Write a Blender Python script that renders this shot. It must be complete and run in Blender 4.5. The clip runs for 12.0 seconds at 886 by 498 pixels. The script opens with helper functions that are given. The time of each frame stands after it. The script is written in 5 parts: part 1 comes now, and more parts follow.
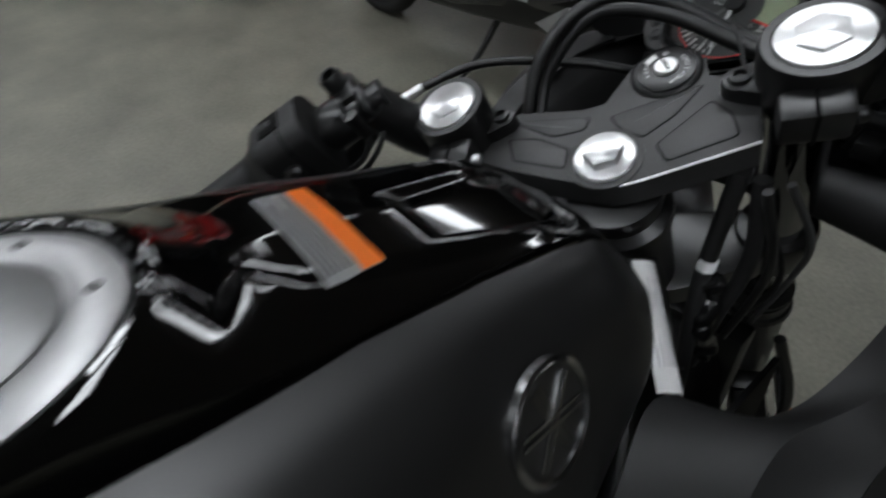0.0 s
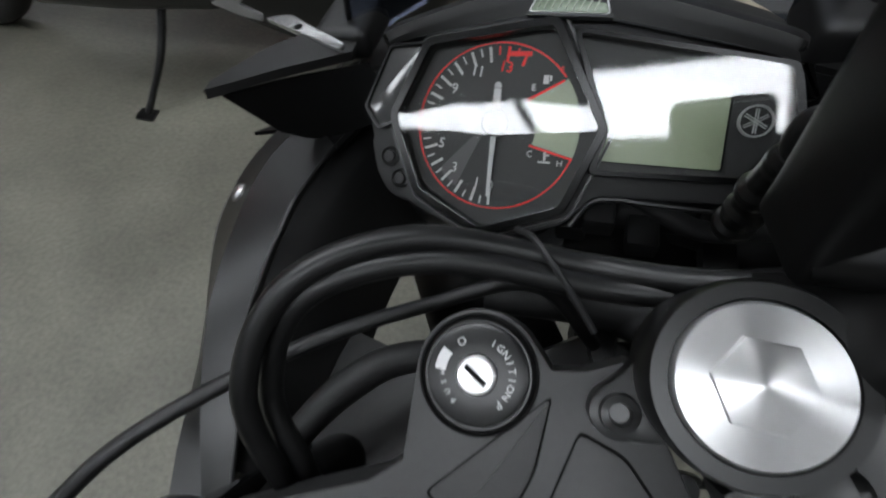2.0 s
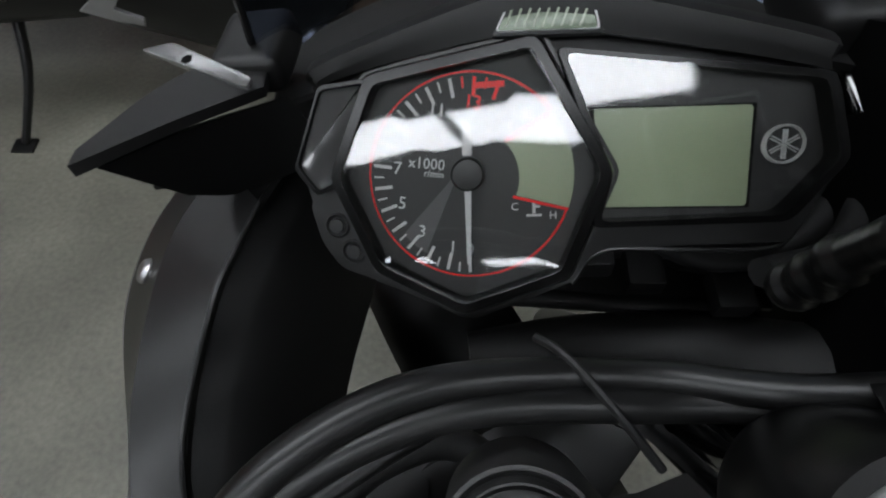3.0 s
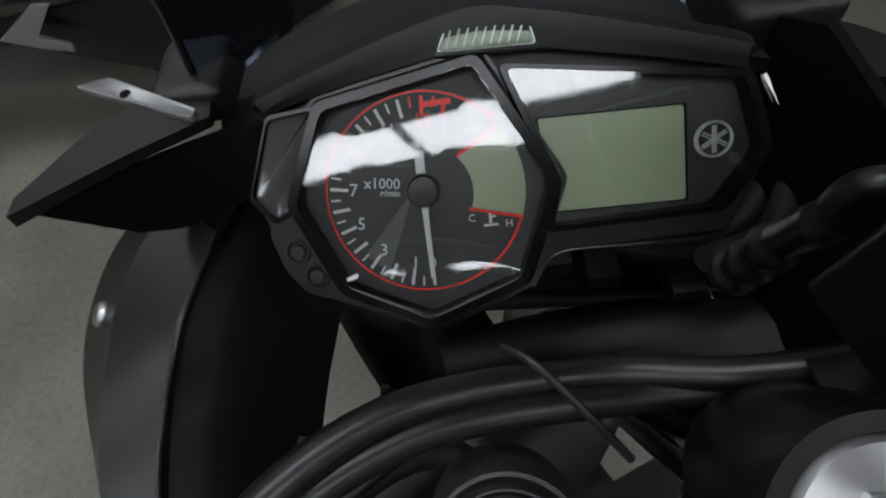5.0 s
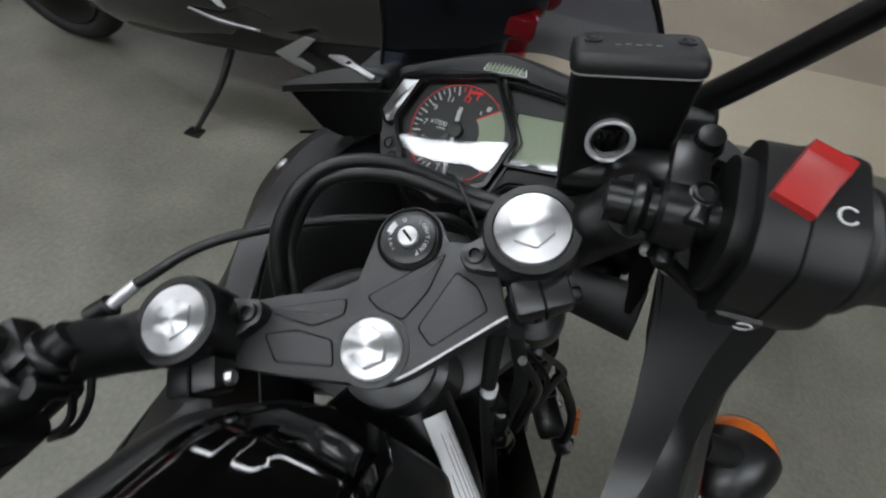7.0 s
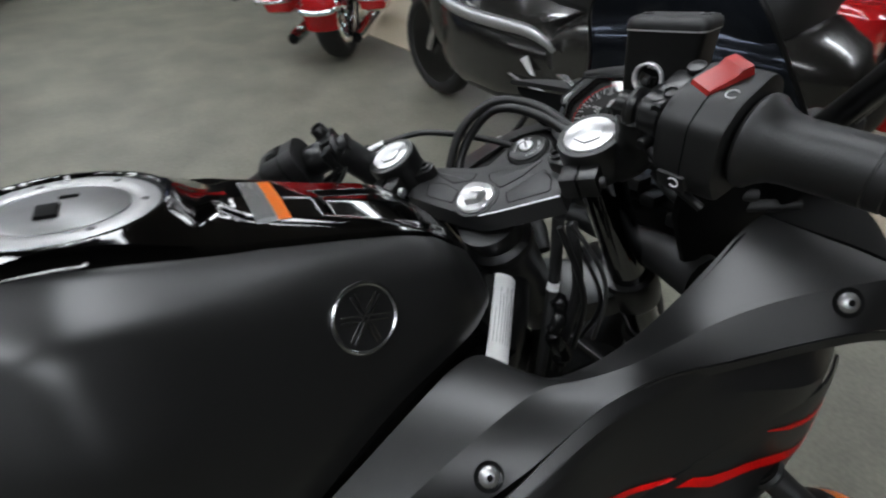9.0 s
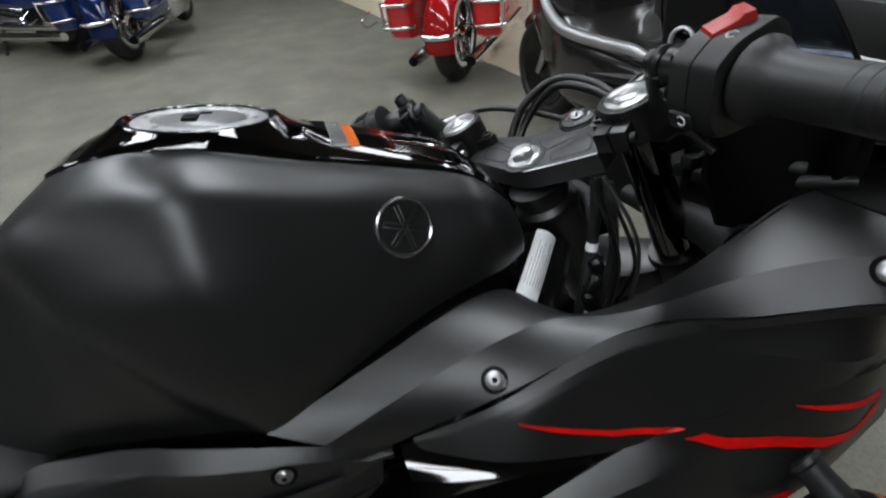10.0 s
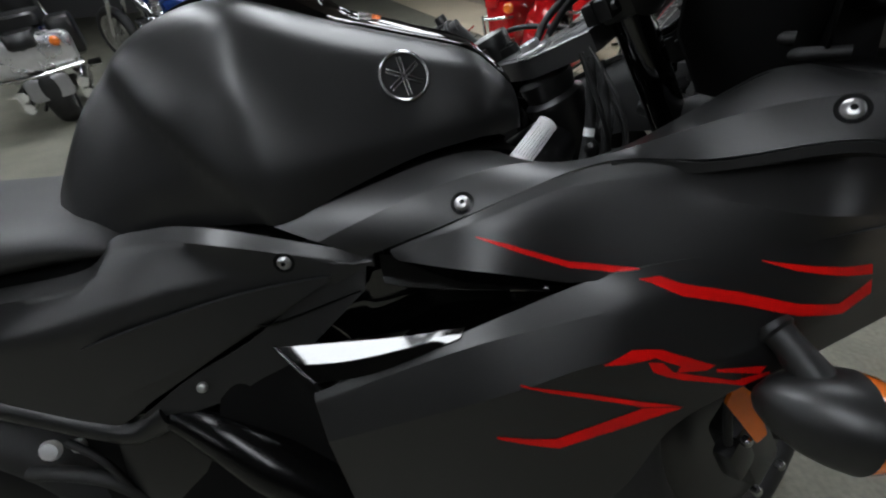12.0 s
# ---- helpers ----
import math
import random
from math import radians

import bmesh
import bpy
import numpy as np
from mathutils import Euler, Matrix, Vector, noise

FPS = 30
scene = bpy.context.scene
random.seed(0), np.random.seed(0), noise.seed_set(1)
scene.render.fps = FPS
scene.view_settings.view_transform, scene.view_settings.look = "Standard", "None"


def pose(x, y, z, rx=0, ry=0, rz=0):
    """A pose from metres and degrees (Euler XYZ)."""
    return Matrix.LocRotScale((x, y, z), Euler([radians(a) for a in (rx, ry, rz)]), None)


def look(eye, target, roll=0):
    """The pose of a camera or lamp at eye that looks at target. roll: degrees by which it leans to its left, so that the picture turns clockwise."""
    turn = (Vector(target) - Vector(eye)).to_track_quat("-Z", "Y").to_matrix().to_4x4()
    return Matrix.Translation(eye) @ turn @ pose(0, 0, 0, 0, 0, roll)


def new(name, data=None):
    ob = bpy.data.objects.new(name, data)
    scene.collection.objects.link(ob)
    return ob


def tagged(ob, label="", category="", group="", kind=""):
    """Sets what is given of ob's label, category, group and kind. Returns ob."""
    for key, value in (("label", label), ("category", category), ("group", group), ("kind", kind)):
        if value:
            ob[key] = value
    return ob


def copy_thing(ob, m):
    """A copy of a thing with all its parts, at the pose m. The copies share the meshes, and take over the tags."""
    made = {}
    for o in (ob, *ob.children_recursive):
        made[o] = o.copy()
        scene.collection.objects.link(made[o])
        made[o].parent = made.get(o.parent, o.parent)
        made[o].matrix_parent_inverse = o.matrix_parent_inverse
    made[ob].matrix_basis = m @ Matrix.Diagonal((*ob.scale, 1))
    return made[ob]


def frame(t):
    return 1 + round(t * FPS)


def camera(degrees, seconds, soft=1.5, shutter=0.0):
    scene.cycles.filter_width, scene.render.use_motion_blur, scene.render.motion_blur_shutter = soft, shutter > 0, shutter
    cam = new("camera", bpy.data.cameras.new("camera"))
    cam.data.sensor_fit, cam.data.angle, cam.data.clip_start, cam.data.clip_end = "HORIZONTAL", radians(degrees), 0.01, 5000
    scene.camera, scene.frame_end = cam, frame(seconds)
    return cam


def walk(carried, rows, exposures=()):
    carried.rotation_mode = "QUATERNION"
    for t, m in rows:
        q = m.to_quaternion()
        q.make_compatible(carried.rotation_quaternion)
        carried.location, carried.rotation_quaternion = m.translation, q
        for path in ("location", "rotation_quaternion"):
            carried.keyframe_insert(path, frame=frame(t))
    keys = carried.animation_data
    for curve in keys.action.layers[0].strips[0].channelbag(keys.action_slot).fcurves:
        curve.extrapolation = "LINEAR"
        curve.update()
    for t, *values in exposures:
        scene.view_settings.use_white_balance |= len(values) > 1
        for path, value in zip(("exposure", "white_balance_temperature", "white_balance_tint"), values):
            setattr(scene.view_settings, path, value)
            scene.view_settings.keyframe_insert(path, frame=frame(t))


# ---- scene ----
cam = camera(86.7, 12.0, soft=2.1, shutter=0.5)
PATH = [
    (0, (-0.0658, -0.2271, 1.1231), (-0.3644, 0.0158, 0.6627), -2.43),
    (0.5, (-0.1034, -0.1410, 1.1287), (-0.3390, 0.1438, 0.6560), -0.24),
    (1, (-0.1422, -0.0778, 1.1364), (-0.3219, 0.2286, 0.6528), -0.26),
    (1.5, (-0.1713, -0.0276, 1.1313), (-0.2977, 0.2836, 0.6342), 0.33),
    (2, (-0.1922, 0.0155, 1.1240), (-0.2606, 0.3241, 0.6140), 2.35),
    (2.5, (-0.2091, 0.0533, 1.1146), (-0.2312, 0.3484, 0.5927), 4.35),
    (3, (-0.2187, 0.0757, 1.1036), (-0.2078, 0.3753, 0.5839), 6.33),
    (5, (-0.2176, 0.0786, 1.1098), (-0.1631, 0.3800, 0.5938), 7.92),
    (5.5, (-0.2050, 0.0334, 1.1418), (-0.1790, 0.3487, 0.6320), 6.81),
    (6, (-0.1825, -0.0208, 1.1648), (-0.1975, 0.3152, 0.6679), 7.41),
    (6.5, (-0.1562, -0.0719, 1.1772), (-0.2078, 0.2940, 0.7045), 10.18),
    (8.5, (0.0550, -0.2176, 1.1929), (-0.2463, 0.0970, 0.7802), 5.22),
    (9, (0.1196, -0.2219, 1.1924), (-0.2610, 0.0157, 0.7941), 0.77),
    (9.5, (0.1709, -0.2197, 1.1842), (-0.2596, -0.0470, 0.8036), -2.02),
    (10, (0.2324, -0.2171, 1.1656), (-0.2216, -0.0828, 0.7970), -2.90),
    (10.5, (0.2713, -0.2072, 1.1434), (-0.1887, -0.1081, 0.7712), -3.07),
    (11, (0.3190, -0.1857, 1.1184), (-0.1474, -0.1144, 0.7477), -3.14),
    (11.5, (0.3722, -0.1654, 1.0893), (-0.1082, -0.1206, 0.7326), -4.24),
    (12, (0.4055, -0.1543, 1.0523), (-0.0930, -0.1315, 0.7191), -5.48),
]
walk(cam, [(t, look(eye, target, roll)) for t, eye, target, roll in PATH],
     [(0, -0.12), (1.5, 0.10), (3, -0.05), (5, -0.22), (6.5, 0.18), (8.5, 0.30), (9.5, 0.44), (10.5, 0.46), (12, 0.40)])

# ---- light ----
world = bpy.data.worlds.new("world")
world.use_nodes = True
world.node_tree.nodes["Background"].inputs[0].default_value = (0.75, 0.78, 0.74, 1)
world.node_tree.nodes["Background"].inputs[1].default_value = 0.008
scene.world = world
scene.view_settings.exposure = 0.0
LAMP = 11.8  # strength of the ceiling light panels


# ---- materials ----
def rgb(c):
    return (c, c, c, 1) if isinstance(c, (int, float)) else (*c, 1)


def material(name, color, rough=0.5, metal=0.0, vary=0.25, grain=60.0, bump=0.0, bump_scale=900.0, coat=0.0, spec=0.5, aniso=0.0, stains=0.0, stain_scale=6.0):
    """A principled surface with colour variation at two scales, roughness wear and fine relief."""
    mat = bpy.data.materials.new(name)
    mat.use_nodes = True
    nt = mat.node_tree
    b = nt.nodes["Principled BSDF"]
    b.inputs["Metallic"].default_value = metal
    b.inputs["Specular IOR Level"].default_value = spec
    b.inputs["Coat Weight"].default_value = coat
    b.inputs["Coat Roughness"].default_value = 0.04
    coord = nt.nodes.new("ShaderNodeTexCoord")
    fine = nt.nodes.new("ShaderNodeTexNoise")
    fine.inputs["Scale"].default_value = grain
    fine.inputs["Detail"].default_value = 5
    nt.links.new(coord.outputs["Object"], fine.inputs["Vector"])
    wide = nt.nodes.new("ShaderNodeTexNoise")
    wide.inputs["Scale"].default_value = stain_scale
    wide.inputs["Detail"].default_value = 4
    nt.links.new(coord.outputs["Object"], wide.inputs["Vector"])
    dark = nt.nodes.new("ShaderNodeMix")
    dark.data_type = "RGBA"
    c = rgb(color)
    dark.inputs["A"].default_value = tuple(v * (1 - vary) for v in c[:3]) + (1,)
    dark.inputs["B"].default_value = tuple(min(1, v * (1 + vary)) for v in c[:3]) + (1,)
    nt.links.new(fine.outputs["Fac"], dark.inputs["Factor"])
    blotch = nt.nodes.new("ShaderNodeMix")
    blotch.data_type, blotch.blend_type = "RGBA", "MULTIPLY"
    ramp = nt.nodes.new("ShaderNodeMapRange")
    ramp.inputs["From Min"].default_value, ramp.inputs["From Max"].default_value = 0.3, 0.7
    ramp.inputs["To Min"].default_value, ramp.inputs["To Max"].default_value = 1 - max(stains, 0.12), 1.0
    nt.links.new(wide.outputs["Fac"], ramp.inputs["Value"])
    blotch.inputs["Factor"].default_value = 1
    nt.links.new(dark.outputs["Result"], blotch.inputs["A"])
    nt.links.new(ramp.outputs["Result"], blotch.inputs["B"])
    nt.links.new(blotch.outputs["Result"], b.inputs["Base Color"])
    rr = nt.nodes.new("ShaderNodeMapRange")
    rr.inputs["To Min"].default_value, rr.inputs["To Max"].default_value = rough * 0.85, min(1, rough * 1.15)
    nt.links.new(wide.outputs["Fac"], rr.inputs["Value"])
    nt.links.new(rr.outputs["Result"], b.inputs["Roughness"])
    if bump:
        relief = nt.nodes.new("ShaderNodeTexNoise")
        relief.inputs["Scale"].default_value = bump_scale
        nt.links.new(coord.outputs["Object"], relief.inputs["Vector"])
        node = nt.nodes.new("ShaderNodeBump")
        node.inputs["Strength"].default_value = bump
        node.inputs["Distance"].default_value = 0.0006
        nt.links.new(relief.outputs["Fac"], node.inputs["Height"])
        nt.links.new(node.outputs["Normal"], b.inputs["Normal"])
    if aniso:
        b.inputs["Anisotropic"].default_value = aniso
        tan = nt.nodes.new("ShaderNodeTangent")
        tan.direction_type, tan.axis = "RADIAL", "Z"
        b.inputs["Anisotropic Rotation"].default_value = 0.25
        nt.links.new(tan.outputs["Tangent"], b.inputs["Tangent"])
    return mat


def glowing(name, color, strength):
    mat = bpy.data.materials.new(name)
    mat.use_nodes = True
    b = mat.node_tree.nodes["Principled BSDF"]
    b.inputs["Base Color"].default_value = rgb(color)
    b.inputs["Emission Color"].default_value = rgb(color)
    b.inputs["Emission Strength"].default_value = strength
    return mat


def clear(name, tint=(1, 1, 1), ior=1.5, rough=0.02, gloss=None):
    """Clear thin plastic: lets light straight through, with a gloss on top, by Fresnel or even all over."""
    mat = bpy.data.materials.new(name)
    mat.use_nodes = True
    nt = mat.node_tree
    nt.nodes.remove(nt.nodes["Principled BSDF"])
    out = nt.nodes["Material Output"]
    through_it, shine = nt.nodes.new("ShaderNodeBsdfTransparent"), nt.nodes.new("ShaderNodeBsdfGlossy")
    through_it.inputs[0].default_value = rgb(tint)
    shine.inputs["Roughness"].default_value = rough
    mix = nt.nodes.new("ShaderNodeMixShader")
    if gloss is None:
        fres = nt.nodes.new("ShaderNodeFresnel")
        fres.inputs[0].default_value = ior
        nt.links.new(fres.outputs[0], mix.inputs[0])
    else:
        mix.inputs[0].default_value = gloss
    nt.links.new(through_it.outputs[0], mix.inputs[1])
    nt.links.new(shine.outputs[0], mix.inputs[2])
    nt.links.new(mix.outputs[0], out.inputs[0])
    return mat


MATTE = material("matte_black_paint", 0.0066, 0.365, vary=0.06, grain=400, bump=0.02, bump_scale=2500, spec=0.58)
GLOSS = material("gloss_black_paint", 0.001, 0.06, vary=0.1, coat=0.6)
PLASTIC = material("black_plastic", 0.0042, 0.5, vary=0.2, grain=300, bump=0.12, bump_scale=1800)
ARM = material("black_bar_coating", 0.0045, 0.5, vary=0.15, grain=300, bump=0.1, bump_scale=2000, spec=0.4)
SATIN = material("satin_black_metal", 0.0038, 0.33, vary=0.2, grain=200, bump=0.05, bump_scale=1500)
CAST = material("cast_grey_metal", 0.024, 0.46, vary=0.15, grain=350, bump=0.18, bump_scale=2200)
RUBBER = material("rubber", 0.006, 0.62, vary=0.3, grain=150, bump=0.15)
GRIP = material("grip_rubber", 0.008, 0.46, vary=0.25, grain=180, bump=0.25, bump_scale=700, spec=0.5)
HOSE = material("hose_rubber", 0.005, 0.38, vary=0.2, grain=120, bump=0.05, spec=0.45)
TURNED = material("turned_aluminium", 0.60, 0.30, metal=0.85, vary=0.05, grain=300, aniso=0.9)
BRIGHT = material("bare_aluminium", 0.72, 0.38, metal=0.7, vary=0.1, grain=200)
FILLER = material("brushed_filler_ring", 0.42, 0.42, metal=0.7, vary=0.1, grain=200)
BADGE = material("badge_chrome", 0.4, 0.22, metal=1, vary=0.1)
CHROME = material("chrome", 0.85, 0.09, metal=1, vary=0.04)
STEEL = material("zinc_steel", 0.5, 0.35, metal=1, vary=0.25, grain=300)
RED = material("red_decal", (1.0, 0.006, 0.005), 0.4, vary=0.08)
REDPLASTIC = material("red_plastic", (0.36, 0.02, 0.018), 0.38, vary=0.1)
REDPAINT = material("red_gloss_paint", (0.55, 0.012, 0.015), 0.12, vary=0.1, coat=0.8)
BLUEPAINT = material("blue_gloss_paint", (0.008, 0.03, 0.13), 0.12, vary=0.1, coat=0.8)
GREYPAINT = material("dark_grey_metallic_paint", (0.022, 0.021, 0.019), 0.25, metal=0.4, vary=0.1, coat=0.6)
SILVERPAINT = material("silver_paint", 0.34, 0.34, metal=0.6, vary=0.08)
ORANGE = material("orange_print", (1.0, 0.23, 0.012), 0.45, vary=0.06)
AMBER = material("amber_lens", (0.75, 0.16, 0.015), 0.16, vary=0.1, coat=0.5)
WHITE = material("white_label", 0.72, 0.5, vary=0.06, grain=200)
PRINT = material("grey_print", 0.12, 0.5, vary=0.1)
PALE = material("pale_print", 0.6, 0.5, vary=0.05)
BEZEL = material("dark_bezel", 0.002, 0.2, vary=0.1, spec=0.22)
# near-black that puts the shade of gaps, slots and sockets into the colour
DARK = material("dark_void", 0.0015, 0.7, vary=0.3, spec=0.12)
DIALFACE = material("dial_face", 0.022, 0.5, vary=0.1, grain=500)
DIALSHADE = material("dial_grey", 0.085, 0.5, vary=0.1, grain=500)
LCD = material("lcd_grey_green", (0.31, 0.36, 0.235), 0.3, vary=0.03)
YELLOW = material("yellow_plastic", (0.5, 0.36, 0.06), 0.45)
LENSCLEAR = clear("clear_plastic", (0.92, 0.93, 0.92), 1.92, 0.05)
SCREEN = clear("smoked_screen", (0.50, 0.54, 0.62), gloss=0.04)
TINTED = clear("tinted_screen", (0.30, 0.33, 0.38), gloss=0.07)
FLOOR = material("grey_floor", (0.180, 0.175, 0.138), 0.55, vary=0.42, grain=75, bump=0.25, bump_scale=260, stains=0.42, stain_scale=3.4)
BEIGE = material("beige_floor", (0.52, 0.45, 0.33), 0.5, vary=0.08, grain=60, bump=0.1, stains=0.15, stain_scale=1.1)
TAN = material("tan_floor", (0.36, 0.30, 0.23), 0.5, vary=0.1, grain=60, bump=0.1, stains=0.2, stain_scale=1.3)
# wall and ceiling colours are held low to keep black reflections deep
WALL = material("painted_wall", 0.13, 0.7, vary=0.05, grain=20, stains=0.12, stain_scale=1.0)
CEIL = material("ceiling_board", 0.12, 0.8, vary=0.06, grain=120)
TUBE = glowing("light_panel", (0.90, 0.945, 1.0), LAMP)


# ---- mesh tools ----
def part(name, bm, mat, parent=None, label="", m=None, sharp=38):
    """Links a bmesh as one mesh object, under parent if there is one."""
    me = bpy.data.meshes.new(name)
    bmesh.ops.recalc_face_normals(bm, faces=bm.faces)
    bm.to_mesh(me)
    bm.free()
    me.polygons.foreach_set("use_smooth", [True] * len(me.polygons))
    me.set_sharp_from_angle(angle=radians(sharp))
    me.materials.append(mat)
    ob = new(name, me)
    if parent is not None:
        ob.parent = parent
    if m is not None:
        ob.matrix_basis = m
    if label:
        ob["label"] = label
    return ob


def add(bm, verts, faces):
    vs = [bm.verts.new(v) for v in verts]
    for f in faces:
        try:
            bm.faces.new([vs[i] for i in f])
        except ValueError:
            pass
    return vs


def spline(pts, n, closed=False):
    """n points along a smooth curve through pts, evenly in the knots."""
    p = [np.array(q, float) for q in pts]
    k = len(p)
    out = []
    for t in np.linspace(0, k if closed else k - 1, n, endpoint=not closed):
        i = min(int(t), (k - 1) if closed else k - 2)
        f = t - i
        at = (lambda j: p[j % k]) if closed else (lambda j: p[min(max(j, 0), k - 1)] if 0 <= j < k else (2 * p[0] - p[1] if j < 0 else 2 * p[-1] - p[-2]))
        a, b, c, d = at(i - 1), at(i), at(i + 1), at(i + 2)
        out.append(0.5 * (2 * b + (c - a) * f + (2 * a - 5 * b + 4 * c - d) * f**2 + (3 * b - a - 3 * c + d) * f**3))
    return np.array(out)


def loft(rings, closed=True, cap=True, bm=None):
    """Skin over rings of equal length."""
    bm = bm or bmesh.new()
    k = len(rings[0])
    vs = [[bm.verts.new(v) for v in ring] for ring in rings]
    for a, b in zip(vs, vs[1:]):
        for i in range(k if closed else k - 1):
            j = (i + 1) % k
            try:
                bm.faces.new((a[i], a[j], b[j], b[i]))
            except ValueError:
                pass
    if cap and closed:
        bm.faces.new(vs[0][::-1])
        bm.faces.new(vs[-1])
    return bm


def tube(pts, r, seg=12, n=None, bm=None, cap=True):
    """A round tube along a smooth curve; r is one radius or one for each point."""
    n = n or max(2, 8 * (len(pts) - 1)) if len(pts) > 2 else 2
    c = spline(pts, n) if len(pts) > 2 else np.array(pts, float)
    rad = np.interp(np.linspace(0, 1, n), np.linspace(0, 1, len(np.atleast_1d(r))), np.atleast_1d(r)) if np.ndim(r) else np.full(n, r)
    tang = np.gradient(c, axis=0)
    tang /= np.linalg.norm(tang, axis=1)[:, None]
    side = np.cross(tang[0], (0.3, 0.1, 0.9))
    side /= np.linalg.norm(side)
    rings = []
    for p, t, q in zip(c, tang, rad):
        side = side - t * (side @ t)
        side /= np.linalg.norm(side)
        up = np.cross(t, side)
        rings.append([p + q * (math.cos(a) * side + math.sin(a) * up) for a in np.linspace(0, 2 * math.pi, seg, endpoint=False)])
    return loft(rings, bm=bm, cap=cap)


def lathe(profile, seg=32, bm=None, m=None, cap=True):
    """A turned body round z from (radius, height) pairs."""
    bm = bm or bmesh.new()
    rings = [[Vector((r * math.cos(a), r * math.sin(a), z)) for a in np.linspace(0, 2 * math.pi, seg, endpoint=False)] for r, z in profile]
    if m is not None:
        rings = [[m @ v for v in ring] for ring in rings]
    return loft(rings, bm=bm, cap=cap)


def box(size, at=(0, 0, 0), bevel=0.0, m=None, bm=None, seg=2):
    own = bmesh.new()
    bmesh.ops.create_cube(own, size=1, matrix=Matrix.Translation(at) @ Matrix.Diagonal((*size, 1)))
    if bevel:
        bmesh.ops.bevel(own, geom=own.edges[:], offset=bevel, segments=seg, profile=0.6, affect="EDGES")
    if m is not None:
        own.transform(m)
    return own if bm is None else join(bm, own)


def join(bm, other):
    me = bpy.data.meshes.new("tmp")
    other.to_mesh(me)
    other.free()
    bm.from_mesh(me)
    bpy.data.meshes.remove(me)
    return bm


def prism(outline, z0, z1, bevel=0.0, m=None, seg=2):
    """An outline of (x, y) raised from z0 to z1, its edges rounded."""
    bm = bmesh.new()
    lo = [bm.verts.new((x, y, z0)) for x, y in outline]
    hi = [bm.verts.new((x, y, z1)) for x, y in outline]
    k = len(lo)
    bm.faces.new(lo[::-1])
    top = bm.faces.new(hi)
    for i in range(k):
        bm.faces.new((lo[i], lo[(i + 1) % k], hi[(i + 1) % k], hi[i]))
    bmesh.ops.recalc_face_normals(bm, faces=bm.faces)
    if bevel:
        bmesh.ops.bevel(bm, geom=[e for e in top.edges], offset=bevel, segments=seg, profile=0.6, affect="EDGES")
    if m is not None:
        bm.transform(m)
    return bm


def rounded(pts, r, n=4):
    """An outline with its corners rounded by about r."""
    out = []
    k = len(pts)
    for i in range(k):
        a, b, c = (np.array(pts[j % k], float) for j in (i - 1, i, i + 1))
        da, dc = a - b, c - b
        la, lc = np.linalg.norm(da), np.linalg.norm(dc)
        q = min(r, la * 0.45, lc * 0.45)
        p0, p1 = b + da / la * q, b + dc / lc * q
        for t in np.linspace(0, 1, n):
            out.append(tuple((1 - t) ** 2 * p0 + 2 * t * (1 - t) * b + t * t * p1))
    return out


def sheet(rows, nu=40, nv=6, thick=0.003, smooth_v=False, inward=None, relax=0):
    """A panel lofted over rows of 3D points, smooth along each row, with real thickness."""
    lines = [spline(r, nu) for r in rows]
    for _ in range(relax):
        for l in lines:
            l[1:-1] = (l[:-2] + 2 * l[1:-1] + l[2:]) / 4
    grid = []
    if smooth_v:
        cols = [spline([l[i] for l in lines], nv * (len(rows) - 1) + 1) for i in range(nu)]
        grid = [[c[j] for c in cols] for j in range(len(cols[0]))]
    else:
        for a, b in zip(lines, lines[1:]):
            for f in np.linspace(0, 1, nv, endpoint=False):
                grid.append(list(a * (1 - f) + b * f))
        grid.append(list(lines[-1]))
    g = np.array(grid)
    du, dv = np.gradient(g, axis=1), np.gradient(g, axis=0)
    nrm = np.cross(du, dv)
    nrm /= np.linalg.norm(nrm, axis=2)[..., None] + 1e-12
    if inward is not None:
        flip = np.sign((nrm * (np.array(inward) - g)).sum(2)).mean()
        nrm *= 1 if flip > 0 else -1
    bm = bmesh.new()
    h, w = g.shape[:2]
    top = [[bm.verts.new(g[j, i]) for i in range(w)] for j in range(h)]
    low = [[bm.verts.new(g[j, i] + nrm[j, i] * thick) for i in range(w)] for j in range(h)]
    for j in range(h - 1):
        for i in range(w - 1):
            bm.faces.new((top[j][i], top[j][i + 1], top[j + 1][i + 1], top[j + 1][i]))
            bm.faces.new((low[j][i], low[j + 1][i], low[j + 1][i + 1], low[j][i + 1]))
    for j in range(h - 1):
        for i in (0, w - 1):
            bm.faces.new((top[j][i], top[j + 1][i], low[j + 1][i], low[j][i]))
    for i in range(w - 1):
        for j in (0, h - 1):
            bm.faces.new((top[j][i], top[j][i + 1], low[j][i + 1], low[j][i]))
    return bm


def mid(y):
    """The bodywork's middle plane, a little askew to the steering head."""
    return 0.064 * y


def flipped(rows):
    """The left hand side, which bulges a little more towards the front."""
    def lift(y):
        return min(max((y + 0.02) / 0.12, 0), 1)

    return [[(2 * mid(y) - x - 0.02 * lift(y), y, z + .013 * lift(y)) for x, y, z in r] for r in rows]


def bolt_bm(r=0.006, h=0.004):
    """A button-head screw with a hex socket."""
    bm = lathe([(r * 0.6, -0.004), (r, -0.001), (r, h * 0.35), (r * 0.82, h * 0.8), (r * 0.5, h)], 20)
    return bm


def aim(at, normal, spin=0):
    """A frame at a place with z along normal."""
    q = Vector(normal).to_track_quat("Z", "Y").to_matrix().to_4x4()
    return Matrix.Translation(at) @ q @ pose(0, 0, 0, 0, 0, spin)


